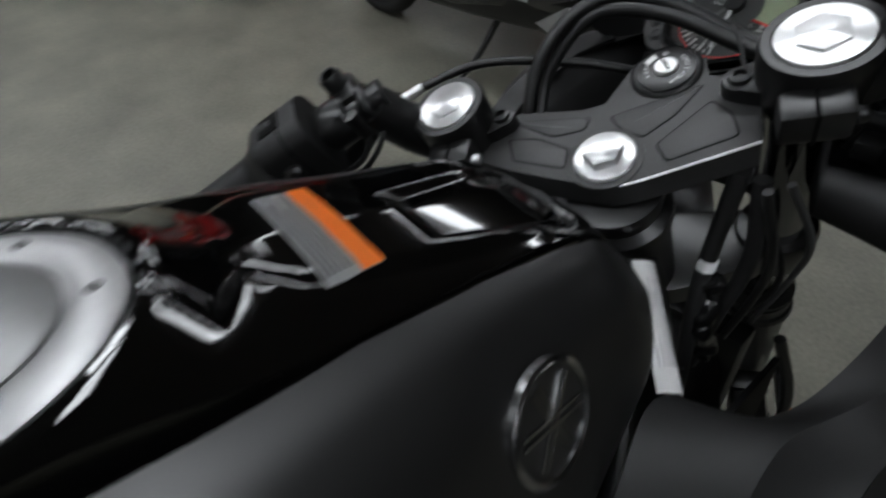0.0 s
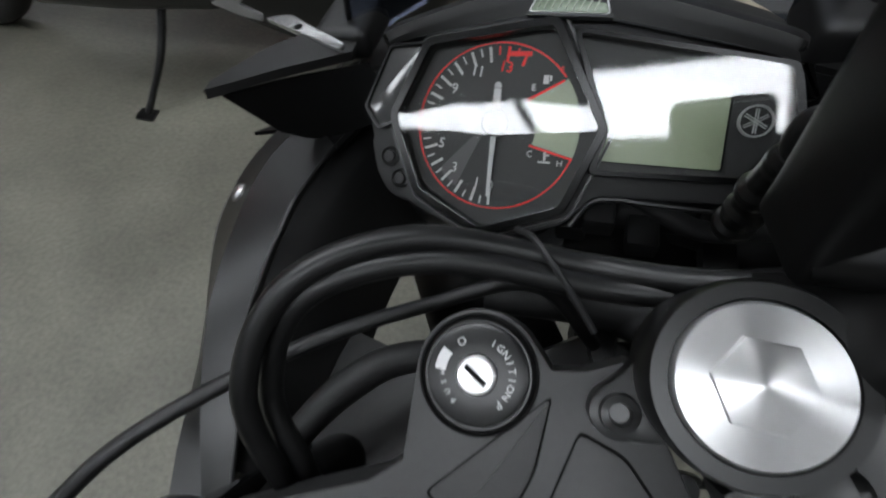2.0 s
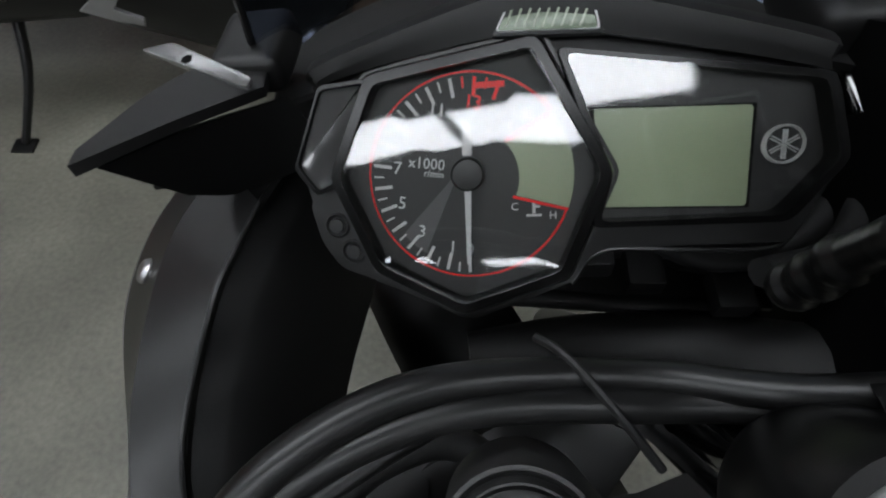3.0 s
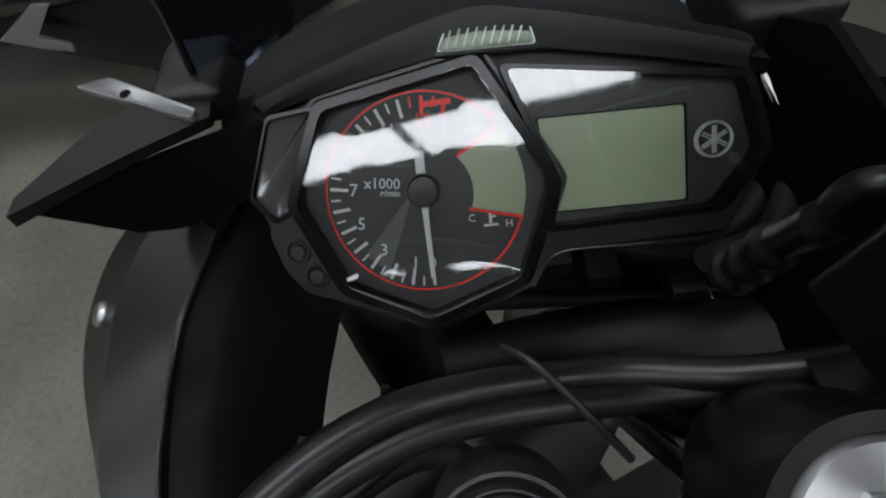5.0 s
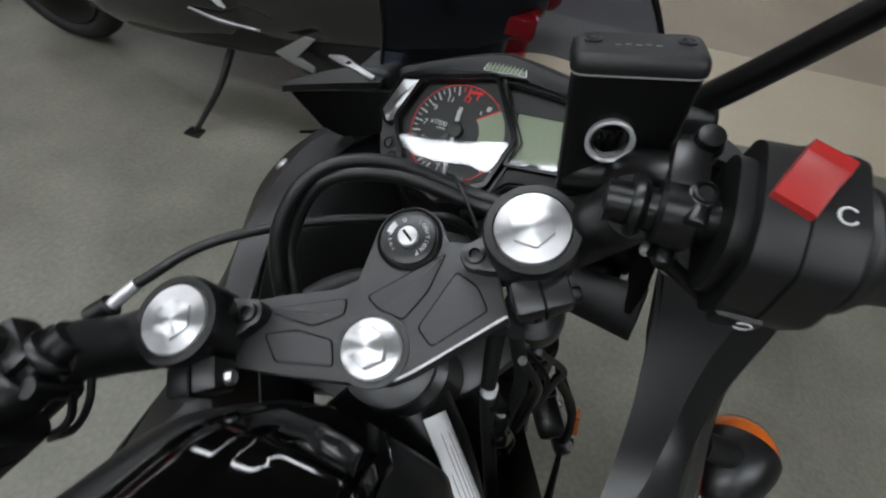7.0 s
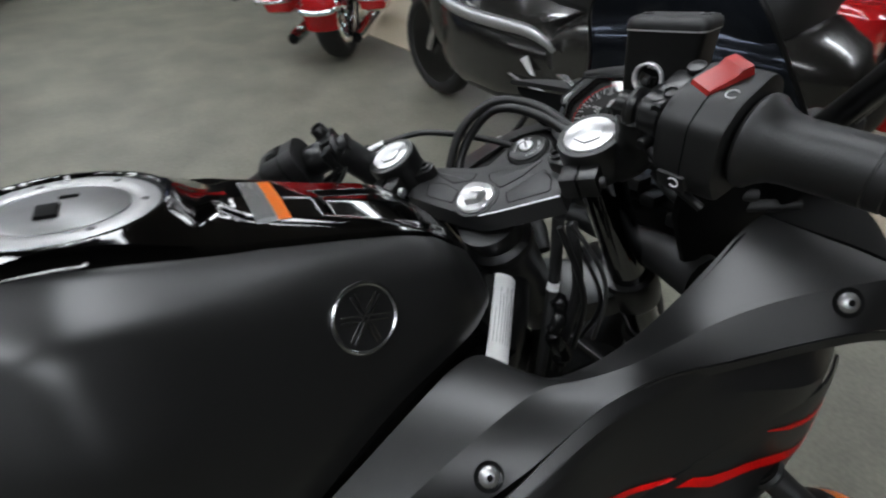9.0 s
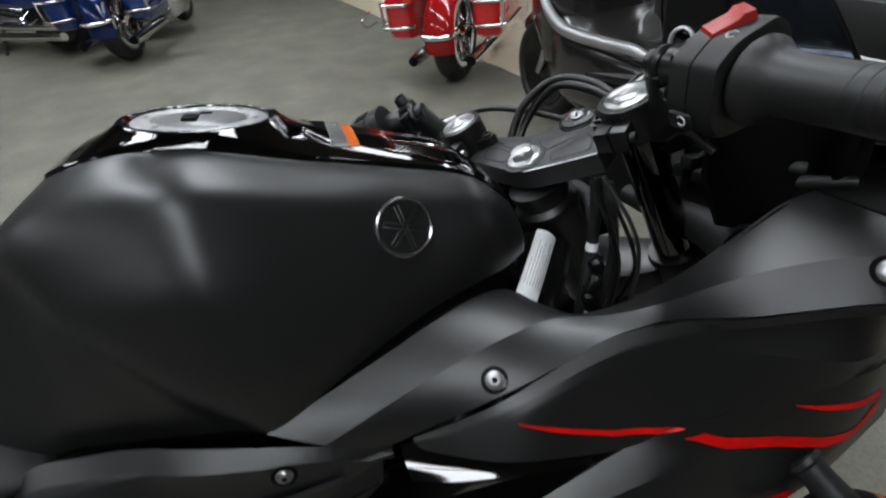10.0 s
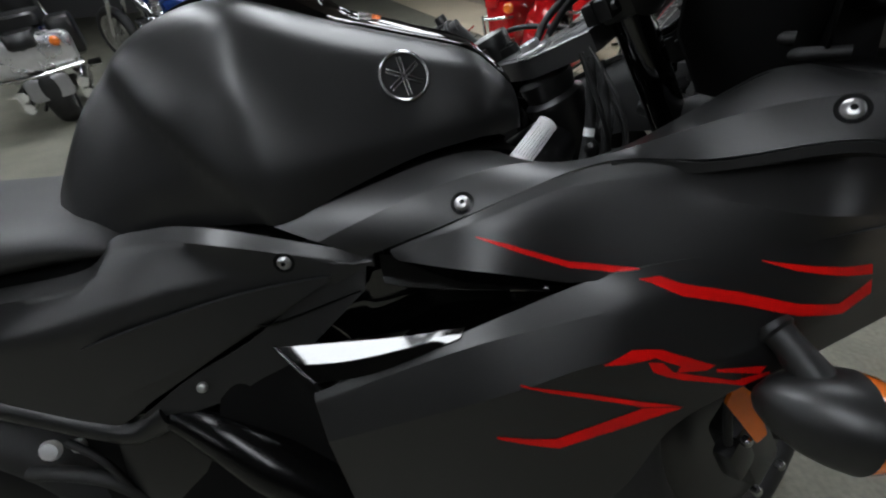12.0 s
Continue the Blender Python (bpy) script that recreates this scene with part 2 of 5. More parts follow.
def thing(name, label, category, m=None, group="", kind=""):
    ob = tagged(new(name), label, category, group, kind)
    if m is not None:
        ob.matrix_world = m
    return ob


# ---- room ----
def room():
    bm = box((26, 26, 0.2), (-1, 1, -0.1))
    tagged(part("floor", bm, FLOOR), "worn grey speckled showroom floor with scuffs", "floor", kind="structure")
    turn = pose(0, 0, 0, 0, 0, 12)
    for y0, y1, mat, label in ((2.0, 3.05, BEIGE, "smooth cream painted strip across the grey floor"), (3.054, 9.5, TAN, "dull beige floor beyond the cream strip")):
        bm = box((22, y1 - y0, 0.006), (0, (y0 + y1) / 2, 0.003), m=turn)
        tagged(part("floor_strip", bm, mat), label, "floor strip", kind="structure")
    # unseen walls and ceiling close the room, dark so that black paint reflects little
    for name, size, at in (("wall_north", (26.4, 0.2, 3.4), (-1, 14.1, 1.7)), ("wall_south", (26.4, 0.2, 3.4), (-1, -12.1, 1.7)),
                           ("wall_east", (0.2, 26, 3.4), (12.1, 1, 1.7)), ("wall_west", (0.2, 26, 3.4), (-14.1, 1, 1.7))):
        tagged(part(name, box(size, at), WALL), "unseen grey showroom wall, kept dark to deepen reflections", "wall", kind="structure")
    tagged(part("ceiling", box((26.4, 26.4, 0.2), (-1, 1, 3.5)), CEIL), "unseen dark board ceiling with rows of light panels", "ceiling", kind="structure")


def ceiling_light():
    ob = thing("ceiling_light", "white recessed fluorescent ceiling light panel, lit", "ceiling light", pose(0, 0, 3.4), "ceiling lights in rows")
    fr = bmesh.new()
    for sx, sy, x, y in ((1.46, 0.02, 0, 0.29), (1.46, 0.02, 0, -0.29), (0.02, 0.56, 0.72, 0), (0.02, 0.56, -0.72, 0)):
        box((sx, sy, 0.05), (x, y, -0.025), 0.004, bm=fr)
    part("frame", fr, CEIL, ob)
    part("diffuser", box((1.42, 0.56, 0.012), (0, 0, -0.018), 0.003), TUBE, ob)
    return ob


room()
# the panels hang in pairs, in rows that run aslant over the motorcycle
ROW = Vector((math.cos(radians(17)), math.sin(radians(17)), 0))
LIGHTS = []
for k, row in ((0, (0, -1, 1)), (1, (0, -1)), (-2, (0, -1, 1)), (2.9, (0, -1, 1))):
    for j in row:
        at = Vector((-1.05, -1.80, 3.4)) + ROW * (3.9 * j) + Vector((-ROW.y, ROW.x, 0)) * (2.3 * k)
        LIGHTS += [at - ROW * .745, at + ROW * .745]
first_light = ceiling_light()
first_light.matrix_world = Matrix.Translation(LIGHTS[0]) @ pose(0, 0, 0, 0, 0, 17)
for at in LIGHTS[1:]:
    copy_thing(first_light, Matrix.Translation(at) @ pose(0, 0, 0, 0, 0, 17))

from mathutils.bvhtree import BVHTree

# ---- the black sport motorcycle ----
# Its own axes: x to its right, y ahead, z up along its middle plane; it leans on its side stand.
bike = thing("motorcycle", "matte black sport motorcycle with red stripes leaning on its stand", "motorcycle", pose(0, 0, 0, 0, -11, 0))
STEER = pose(-0.0174, 0.0176, 0.9888, 25) @ pose(0, 0, 0, 0, 1.5, 0) @ pose(0, 0, 0, 0, 0, 31)   # fork axes, bars turned to the left
HEAD = STEER @ pose(-.001, 0, -.008)   # the top clamp sits a little below the fork caps
FORK = .1077                           # half the distance between the fork legs
DASH = pose(-0.0213, 0.1976, 0.9768, 44)

# tank: half sections from the spine down the flank
TANK = [
    (-0.030, [(0, .915), (.030, .910), (.048, .900), (.058, .890), (.062, .880), (.060, .868)]),
    (-0.055, [(0, .943), (.042, .936), (.062, .922), (.075, .900), (.080, .880), (.077, .866)]),
    (-0.085, [(0, .965), (.050, .956), (.072, .941), (.087, .912), (.093, .885), (.090, .866)]),
    (-0.150, [(0, .985), (.057, .973), (.079, .953), (.094, .915), (.106, .880), (.107, .857)]),
    (-0.220, [(0, 1.005), (.062, .993), (.089, .975), (.114, .920), (.130, .870), (.128, .837)]),
    (-0.285, [(0, 1.028), (.066, 1.015), (.102, 1.003), (.130, .940), (.147, .865), (.147, .815)]),
    (-0.318, [(0, 1.034), (.065, 1.022), (.106, 1.011), (.135, .945), (.146, .865), (.145, .814)]),
    (-0.360, [(0, 1.036), (.058, 1.023), (.096, 1.010), (.126, .942), (.136, .862), (.133, .813)]),
    (-0.410, [(0, 1.018), (.052, 1.009), (.085, .996), (.110, .925), (.120, .856), (.117, .810)]),
    (-0.450, [(0, .994), (.047, .986), (.072, .972), (.094, .902), (.105, .848), (.103, .806)]),
    (-0.500, [(0, .950), (.041, .943), (.060, .931), (.078, .872), (.088, .828), (.086, .800)]),
    (-0.540, [(0, .898), (.034, .893), (.046, .884), (.062, .848), (.070, .818), (.068, .798)]),
    (-0.570, [(0, .858), (.024, .854), (.032, .848), (.042, .828), (.046, .810), (.044, .798)]),
]


def tank():
    def ring(y, half):
        """Half a section, with the crease kept crisp, and the knee recess below the slanting line."""
        p = [(mid(y), half[0][1])] + [tuple(q) for q in half[1:]]
        g, k, m_ = np.array(p[1]), np.array(p[2]), np.array(p[3])
        pts = [p[0], tuple(g), tuple(g + (k - g) * .75), tuple(k), tuple(k + (m_ - k) * .18), tuple(m_)] + p[4:]
        q = np.array(pts)
        run = np.r_[0, np.cumsum(np.linalg.norm(np.diff(q, axis=0), axis=1))]
        h = np.stack([np.interp(np.linspace(0, run[-1], 67), run, q[:, k_]) for k_ in (0, 1)], 1)
        for _ in range(9):
            h[1:-1] = (h[:-2] + 2 * h[1:-1] + h[2:]) / 4
        h = h[::2]
        out = []
        for x, z in h:
            below = (0.975 - 1.1 * (y + 0.441)) - z
            f = min(max(below / 0.035, 0), 1) * float(np.interp(y, (-0.54, -0.44, -0.30, -0.24), (0.3, 1, 1, 0)))
            out.append((x - 0.008 * f * f * (3 - 2 * f) * min(1, max(0, x / 0.06)), y, z))
        return out

    fine = spline([[y] + [v for p in half for v in p] for y, half in TANK], 71)
    rings = []
    for row in fine:
        half = ring(row[0], row[1:].reshape(-1, 2))
        rise = float(np.interp(row[0], (-0.36, -0.30, -0.24, -0.19, -0.09, -0.03), (0.03, 0.08, 0.13, 0.19, 0.17, 0.06)))
        spine = half[0][2]
        far = []
        for x, y, z in half[1:]:
            fade = min(max((z - (spine - 0.10)) / 0.085, 0), 1)
            far.append((2 * mid(y) - x, y, z + rise * min(x - mid(y), 0.07) * fade))
        rings.append(far[::-1] + half)
    bm = loft(rings, closed=False, cap=False)
    bm.faces.new([bm.verts.new(v) for v in rings[-1]])
    bm.faces.new([bm.verts.new(v) for v in rings[0]][::-1])
    bmesh.ops.remove_doubles(bm, verts=bm.verts, dist=0.0003)
    body = part("fuel_tank", bm, MATTE, bike, "matte black fuel tank with knee recesses", sharp=60)
    tree = BVHTree.FromPolygons([v.co[:] for v in body.data.vertices], [p.vertices[:] for p in body.data.polygons])

    # gloss spine cover: plateau round the filler, a dart-shaped sunken deck ahead of it
    def slope(v, w):
        return min(max(v / w, 0), 1)

    top, lines = [], []
    for y in np.concatenate([np.linspace(-0.425, -0.245, 110), np.linspace(-0.2435, -0.03, 150)]):
        c = mid(y)
        xg = float(np.interp(y, (-0.425, -0.40, -0.37, -0.33, -0.29, -0.25, -0.20, -0.14, -0.08, -0.05, -0.03), (0.004, 0.026, 0.043, 0.053, 0.055, 0.051, 0.044, 0.042, 0.045, 0.040, 0.024)))
        w = float(np.interp(y, (-0.2445, -0.238, -0.232, -0.224, -0.217, -0.2015, -0.180, -0.145, -0.11, -0.08, -0.05, -0.03), (0.030, 0.0425, 0.0510, 0.037, 0.0255, 0.038, 0.041, 0.042, 0.042, 0.041, 0.034, 0.020)))
        w2 = float(np.interp(y, (-0.15, -0.08, -0.05, -0.03), (0.021, 0.034, 0.030, 0.018)))
        lines.append((y, c, xg, w, w2))
    across = np.linspace(-1, 1, 115)
    base = np.zeros((len(lines), len(across)))
    for j, (y, c, xg, w, w2) in enumerate(lines):
        for i, f in enumerate(across):
            hit_, _, _, _ = tree.ray_cast(Vector((c + (xg - c) * f, y, 2)), Vector((0, 0, -1)))
            base[j, i] = hit_.z if hit_ is not None else base[j - 1, i]
    for _ in range(8):
        base[:, 1:-1] = (base[:, :-2] + 2 * base[:, 1:-1] + base[:, 2:]) / 4
        base[1:-1] = (base[:-2] + 2 * base[1:-1] + base[2:]) / 4
    for (y, c, xg, w, w2), level in zip(lines, base):
        row = []
        for f, z in zip(across, level):
            x = c + (xg - c) * f
            z += 0.0034 - 0.003 * max(0, abs(f) - 0.96) / 0.04
            away = math.hypot(x + 0.011, y + 0.300)
            flat = 1.0356 - 0.026 * (x + 0.011) - 0.123 * (y + 0.300) - max(0, away - 0.062) * 0.85
            if abs(f) < 0.965:
                k = min(max(0.5 + 0.5 * (flat - z) / 0.008, 0), 1)
                z = z * (1 - k) + flat * k + 0.008 * k * (1 - k)
            z -= 0.008 * slope(0.0572 - away, 0.0025)   # the well of the filler
            off = x - c + float(np.interp(y, (-0.20, -0.13), (0.009, 0.0)))
            k = slope(min(w - abs(off), (y + 0.2445) * 0.9), 0.0072)
            z += 0.0072 * (0.78 * k - 0.255 * k * k) + 0.075 * slope(y + 0.234, 0.025) * min(max(xg - x, 0), max(0, xg - c - w))
            well = c + float(np.interp(y, (-0.15, -0.08), (0.006, 0.012)))
            rear = y + 0.149
            behind = max(0, min(rear, 0.007)) * 0.20 + max(0, rear - 0.007) * 0.9
            z -= max(0, min((x - well + w2) * 0.52, (well + w2 - x) * 0.50, behind, 0.0034)) * slope(-0.05 - y, 0.03)
            row.append((x, y, z))
        top.append(row)
    rings2 = [t + [(x, y, z - 0.014) for x, y, z in t[::-1]] for t in top]
    cover_ob = part("tank_cover", loft(rings2), GLOSS, bike, "glossy black spine cover of the tank", sharp=38)
    return body, cover_ob


body, cover_ob = tank()
# filler cap: set in the cover
CAP = Matrix.Translation((-0.0110, -0.300, 1.0312)) @ pose(0, 0, 0, -7, 1.5, 0)
cap = part("filler_cap", lathe([(0.052, -0.006), (0.0545, -0.001), (0.0540, 0.0022), (0.0520, 0.0034), (0.0405, 0.0036), (0.0385, 0.0026), (0.0375, 0.0008), (0.01, 0.0008)], 64), FILLER, bike, "brushed aluminium fuel filler ring", CAP)
part("lid", lathe([(0.036, 0.0), (0.0365, 0.0022), (0.035, 0.0032), (0.005, 0.0034)], 40), material("cap_grey", 0.2, 0.36, metal=0.4), cap, "grey lock lid")
for a in range(0, 360, 60):
    part("screw", lathe([(0.0026, 0.003), (0.0026, 0.0038), (0.0016, 0.0038)], 12), SATIN, cap, m=pose(0.0452 * math.cos(radians(a + 20)), 0.0452 * math.sin(radians(a + 20)), 0))
part("key_flap", box((0.02, 0.012, 0.003), (0.006, -0.008, 0.0045), 0.001), DARK, cap)
part("slot", box((0.003, 0.011, 0.002), (-0.016, 0.002, 0.004), 0.0008), DARK, cap)


def emblem(parent, m, r, ring_mat, back_mat):
    """A round badge: a ring with three crossed bars on a dark disc."""
    ring = lathe([(r * 0.88, -0.002), (r, -0.002), (r, 0.0020), (r * 0.94, 0.0028), (r * 0.88, 0.0020), (r * 0.88, -0.002)], 48, cap=False)
    ob = part("badge", ring, ring_mat, parent, "round silver badge with crossed bars", m)
    part("disc", lathe([(r * 0.885, -0.002), (r * 0.885, 0.0010), (0.0005, 0.0011)], 40), back_mat, ob)
    for a in (0, 60, 120):
        bm = bmesh.new()
        for s in (-1, 1):
            box((r * 0.055, r * 1.5, 0.0022), (s * r * 0.07, 0, 0.0012), 0.0003, bm=bm)
        part("bar", bm, ring_mat, ob, m=pose(0, 0, 0, 0, 0, a))
    return ob


tank_tree = BVHTree.FromPolygons([v.co[:] for v in body.data.vertices], [p.vertices[:] for p in body.data.polygons])
spot, out, _, _ = tank_tree.ray_cast(Vector((1, -.1546, .9353)), Vector((-1, 0, 0)))
out = out if out.x > 0 else -out
emblem(bike, aim(spot + out * .0012, out, 8), 0.0262, BADGE, material("badge_back", 0.012, 0.3))

# fairing panels of the right side; the left side mirrors them
INNER = [(.148, -.30, .812), (.128, -.20, .838), (.105, -.115, .857), (.086, -.056, .850), (.138, -.040, .836), (.154, .012, .845), (.160, .055, .857),
         (.163, .102, .879), (.160, .165, .906), (.157, .19, .911), (.155, .21, .912), (.154, .225, .912)]
CRACK = [(.165, -.215, .775), (.178, -.146, .800), (.187, -.09, .820), (.188, -.04, .837), (.190, -.012, .846), (.196, .02, .852), (.202, .05, .852),
         (.216, .095, .847), (.238, .14, .856), (.260, .180, .864), (.269, .205, .860), (.277, .228, .854)]
COWL_MID = [(.163, -.258, .796), (.158, -.173, .826), (.155, -.10, .845), (.150, -.045, .849), (.161, -.017, .846), (.177, .021, .853), (.187, .054, .862),
            (.198, .10, .875), (.221, .15, .890), (.248, .20, .896), (.260, .228, .897), (.270, .250, .894)]
COWL = [INNER, COWL_MID, CRACK]
# the left cowl is drawn in more, with a round shoulder ahead of its screw
CRACK_L = CRACK[:7] + [(.215, .095, .848), (.236, .14, .858), (.254, .185, .867), (.249, .235, .882), (.222, .264, .899)]
COWL_MID_L = COWL_MID[:8] + [(.205, .15, .891), (.212, .20, .899), (.206, .235, .905), (.190, .255, .908)]
EDGE = [(.170, -.188, .782), (.190, -.126, .808), (.189, -.073, .826), (.189, -.02, .843), (.198, .03, .851), (.209, .077, .847), (.223, .12, .852), (.239, .161, .859), (.256, .215, .868), (.258, .255, .872)]
VENT = [(.171, -.188, .781), (.195, -.126, .803), (.197, -.073, .819), (.197, -.02, .833), (.204, .03, .838), (.213, .077, .836), (.213, .12, .836), (.220, .161, .838), (.226, .20, .838), (.226, .255, .838)]
FACET = [(.172, -.188, .780), (.198, -.126, .798), (.202, -.073, .812), (.201, -.02, .821), (.208, .03, .825), (.218, .077, .819), (.232, .12, .811), (.248, .161, .801), (.253, .20, .795), (.238, .255, .787)]
UNDER = [(.175, -.184, .772), (.212, -.130, .772), (.221, -.075, .763), (.219, -.017, .744), (.229, .035, .757), (.236, .08, .764), (.242, .12, .769), (.250, .16, .774), (.253, .20, .776), (.240, .255, .777)]
UPPER = [EDGE, VENT, FACET, UNDER]
LOW_D = [(.203, -.284, .648), (.218, -.15, .700), (.219, -.017, .744), (.230, .038, .760), (.241, .119, .770), (.254, .203, .779), (.242, .262, .777)]
LOW_E = [(.207, -.284, .640), (.232, -.13, .698), (.240, -.01, .722), (.242, .05, .732), (.247, .119, .746), (.256, .20, .760), (.242, .270, .764)]
LOW_M = [(.222, -.276, .600), (.254, -.11, .655), (.258, -.006, .682), (.257, .05, .675), (.257, .11, .670), (.260, .19, .700), (.243, .278, .728)]
LOW_B = [(.219, -.262, .50), (.250, -.1, .47), (.252, .01, .50), (.252, .068, .585), (.254, .12, .622), (.256, .19, .655), (.241, .283, .682)]
LOWER = [LOW_D, LOW_E, LOW_M, LOW_B]


def fairing(mirror):
    rows = flipped if mirror else (lambda r: r)
    inward = (0, 0.05, 0.75)
    cowl = part("upper_cowl", sheet(rows([INNER, COWL_MID_L, CRACK_L] if mirror else COWL), 60, 6, 0.003, False, inward, 10), MATTE, bike, "matte black upper cowl panel", sharp=9)
    up = part("side_fairing", sheet(rows(UPPER), 54, 5, 0.003, False, inward, 8), MATTE, bike, "matte black side fairing with a dark vent", sharp=16)
    low = part("lower_fairing", sheet(rows(LOWER), 48, 6, 0.003, False, inward), MATTE, bike, "matte black lower fairing with red stripes", sharp=16)
    edge = (CRACK_L if mirror else CRACK)[5:]
    lip = [[(x + .001, y, z - .0015) for x, y, z in edge], [(x + .0015, y, z - .0105) for x, y, z in edge], [(x - .016, y, z - .013) for x, y, z in edge]]
    part("cowl_lip", sheet(rows(lip), 40, 3, 0.002, False, inward, 6), MATTE, bike, "matte black cowl lip", sharp=20)
    return cowl, up, low


def edge_bead(rows):
    """The rolled edge of a cowl panel."""
    return tube([(x, y, z + .0005) for x, y, z in rows], .0016, 8, 90)


# the inner wall of the right cowl, which closes it towards the fork
INWALL = [[(x + .001, y, z - .0015) for x, y, z in INNER[4:]], [(x + .012, y, z - .05) for x, y, z in INNER[4:]], [(x + .026, y, z - .15) for x, y, z in INNER[4:]]]
right_panels = fairing(False)
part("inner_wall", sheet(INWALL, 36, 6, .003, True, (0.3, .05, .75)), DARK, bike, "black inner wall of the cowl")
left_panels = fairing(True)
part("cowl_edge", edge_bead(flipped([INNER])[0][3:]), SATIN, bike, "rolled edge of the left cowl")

# dark filler added under the tank and beside the frame, shading the panel gaps
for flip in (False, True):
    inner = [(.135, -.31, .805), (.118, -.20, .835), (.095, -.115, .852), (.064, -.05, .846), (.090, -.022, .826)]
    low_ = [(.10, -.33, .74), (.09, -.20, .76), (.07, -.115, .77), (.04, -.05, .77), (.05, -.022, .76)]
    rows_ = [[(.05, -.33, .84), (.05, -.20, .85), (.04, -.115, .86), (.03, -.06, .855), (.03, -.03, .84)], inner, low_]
    part("tank_gap_fill", sheet(flipped(rows_) if flip else rows_, 24, 4, .003), DARK, bike)
part("subframe", box((.16, .62, .16), (-.02, -.55, .70), .02), DARK, bike, "black filler block under the seat")


# ---- steering head, bars and controls ----
def ring_pts(cx, cy, r, a0, a1, n):
    return [(cx + r * math.cos(radians(a)), cy + r * math.sin(radians(a))) for a in np.linspace(a0, a1, n)]


CLAMP = [(-.089, -.029), (-.052, -.043), (-.022, -.0525), (.002, -.0585), (.018, -.0565), (.053, -.046), (.084, -.036), (.086, .013), (.070, .015), (.060, .019)]
CLAMP += ring_pts(.0350, .0271, .0235, 5, 150, 14) + [(-.003, .009), (-.018, .0065), (-.052, .011), (-.089, .014)]
clamp = part("top_clamp", prism(CLAMP, -.050, -.0255, .002), CAST, bike, "dark grey cast top fork clamp with pockets", HEAD)
for poly in ([(-.068, .004), (-.012, -.002), (-.015, -.012), (-.036, -.014)], [(-.062, -.031), (-.026, -.042), (-.025, -.026), (-.046, -.015), (-.068, -.012)],
             [(.002, -.004), (.056, .011), (.040, -.010), (.022, -.024), (.008, -.014)], [(.030, -.031), (.060, -.003), (.070, -.015), (.073, -.031), (.036, -.044)]):
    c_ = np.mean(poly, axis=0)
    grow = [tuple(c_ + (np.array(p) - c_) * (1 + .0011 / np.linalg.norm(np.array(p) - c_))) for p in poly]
    # a raised dark rim stands in for the shaded step round each pocket
    part("pocket_shade", prism(rounded(grow, .003, 3), -.0262, -.0252), DARK, clamp)
    part("pocket", prism(rounded(poly, .003, 3), -.0262, -.0247, .0012), CAST, clamp)
part("machined_edge", tube([(.003, -.0585, -.0264), (.018, -.0565, -.0264), (.053, -.046, -.0264), (.0835, -.0365, -.0264)], .0009, 8), BRIGHT, clamp, "bright machined edge", pose(0, -.0002, 0))
part("stem_boss", lathe([(.0235, -.0262), (.0232, -.0246), (.0222, -.0243), (.019, -.0243)], 44), CAST, clamp, "round cast boss", pose(0, -.0376, 0))
part("stem_washer", lathe([(.0190, -.0255), (.0192, -.0228), (.0182, -.0214), (.0160, -.0208), (.01, -.0208)], 44), TURNED, clamp, "turned aluminium washer", pose(0, -.0376, 0))
part("stem_nut", prism([(.0128 * math.cos(radians(a)), .0128 * math.sin(radians(a))) for a in range(10, 370, 60)], -.0208, -.0135, .0016), TURNED, clamp, "bright hexagon stem nut", pose(0, -.0376, 0))
part("nut_face", lathe([(.0102, -.0138), (.0104, -.0128), (.0098, -.0124), (.0004, -.0126)], 36), TURNED, clamp, "turned face of the nut", pose(0, -.0376, 0))
for s in (-1, 1):
    x = FORK * s
    part("fork_tube", lathe([(.0205, -.60), (.0205, -.002), (.018, -.001)], 32), GLOSS, bike, "black fork tube", STEER @ pose(x, 0, 0))
    col = bmesh.new()
    lathe([(.0215, -.040), (.0255, -.039), (.0275, -.033), (.0280, -.004), (.0266, -.0005), (.0222, -.0005), (.0222, -.006)], 44, col)
    box((.032, .020, .022), (-s * .004, -.034, -.020), .0035, bm=col)
    join(col, prism(rounded([(-s * .018, .016), (-s * .018, -.014), (-s * .030, -.011), (-s * .042, -.004), (-s * .0445, .003), (-s * .040, .009), (-s * .030, .011)], .006, 4), -.036, -.022, .0015))
    collar = part("bar_clamp", col, SATIN, bike, "black handlebar clamp ring", STEER @ pose(x, 0, 0))
    part("split", box((.0016, .021, .0235), (-s * .004, -.0347, -.0195)), DARK, collar)
    part("pinch_bolt", lathe([(.0048, 0), (.0048, .003), (.0038, .0048), (.0022, .004)], 16), STEEL if s < 0 else SATIN, collar, m=aim((-s * .004 + .0165, -.037, -.020), (1, 0, 0)))
    part("lug_screw", lathe([(.0088, -.004), (.0088, .0), (.0062, .0006), (.0058, .0035), (.0035, .004), (.003, .001)], 20), SATIN, collar, m=pose(-s * .0345, .001, -.0225))
    fc = part("fork_cap", lathe([(.0212, -.006), (.0216, -.001), (.0207, .0008), (.0004, .0012)], 64), TURNED, bike, "turned bright aluminium fork cap", STEER @ pose(x, 0, 0, 0, 0, 25))
    part("hex", prism([(.0128 * math.cos(radians(a)), .0128 * math.sin(radians(a))) for a in range(0, 360, 60)], .0008, .0026, .0007), TURNED, fc)
    leg = bmesh.new()
    lathe([(.028, -.245), (.030, -.238), (.030, -.205), (.028, -.198)], 32, leg)
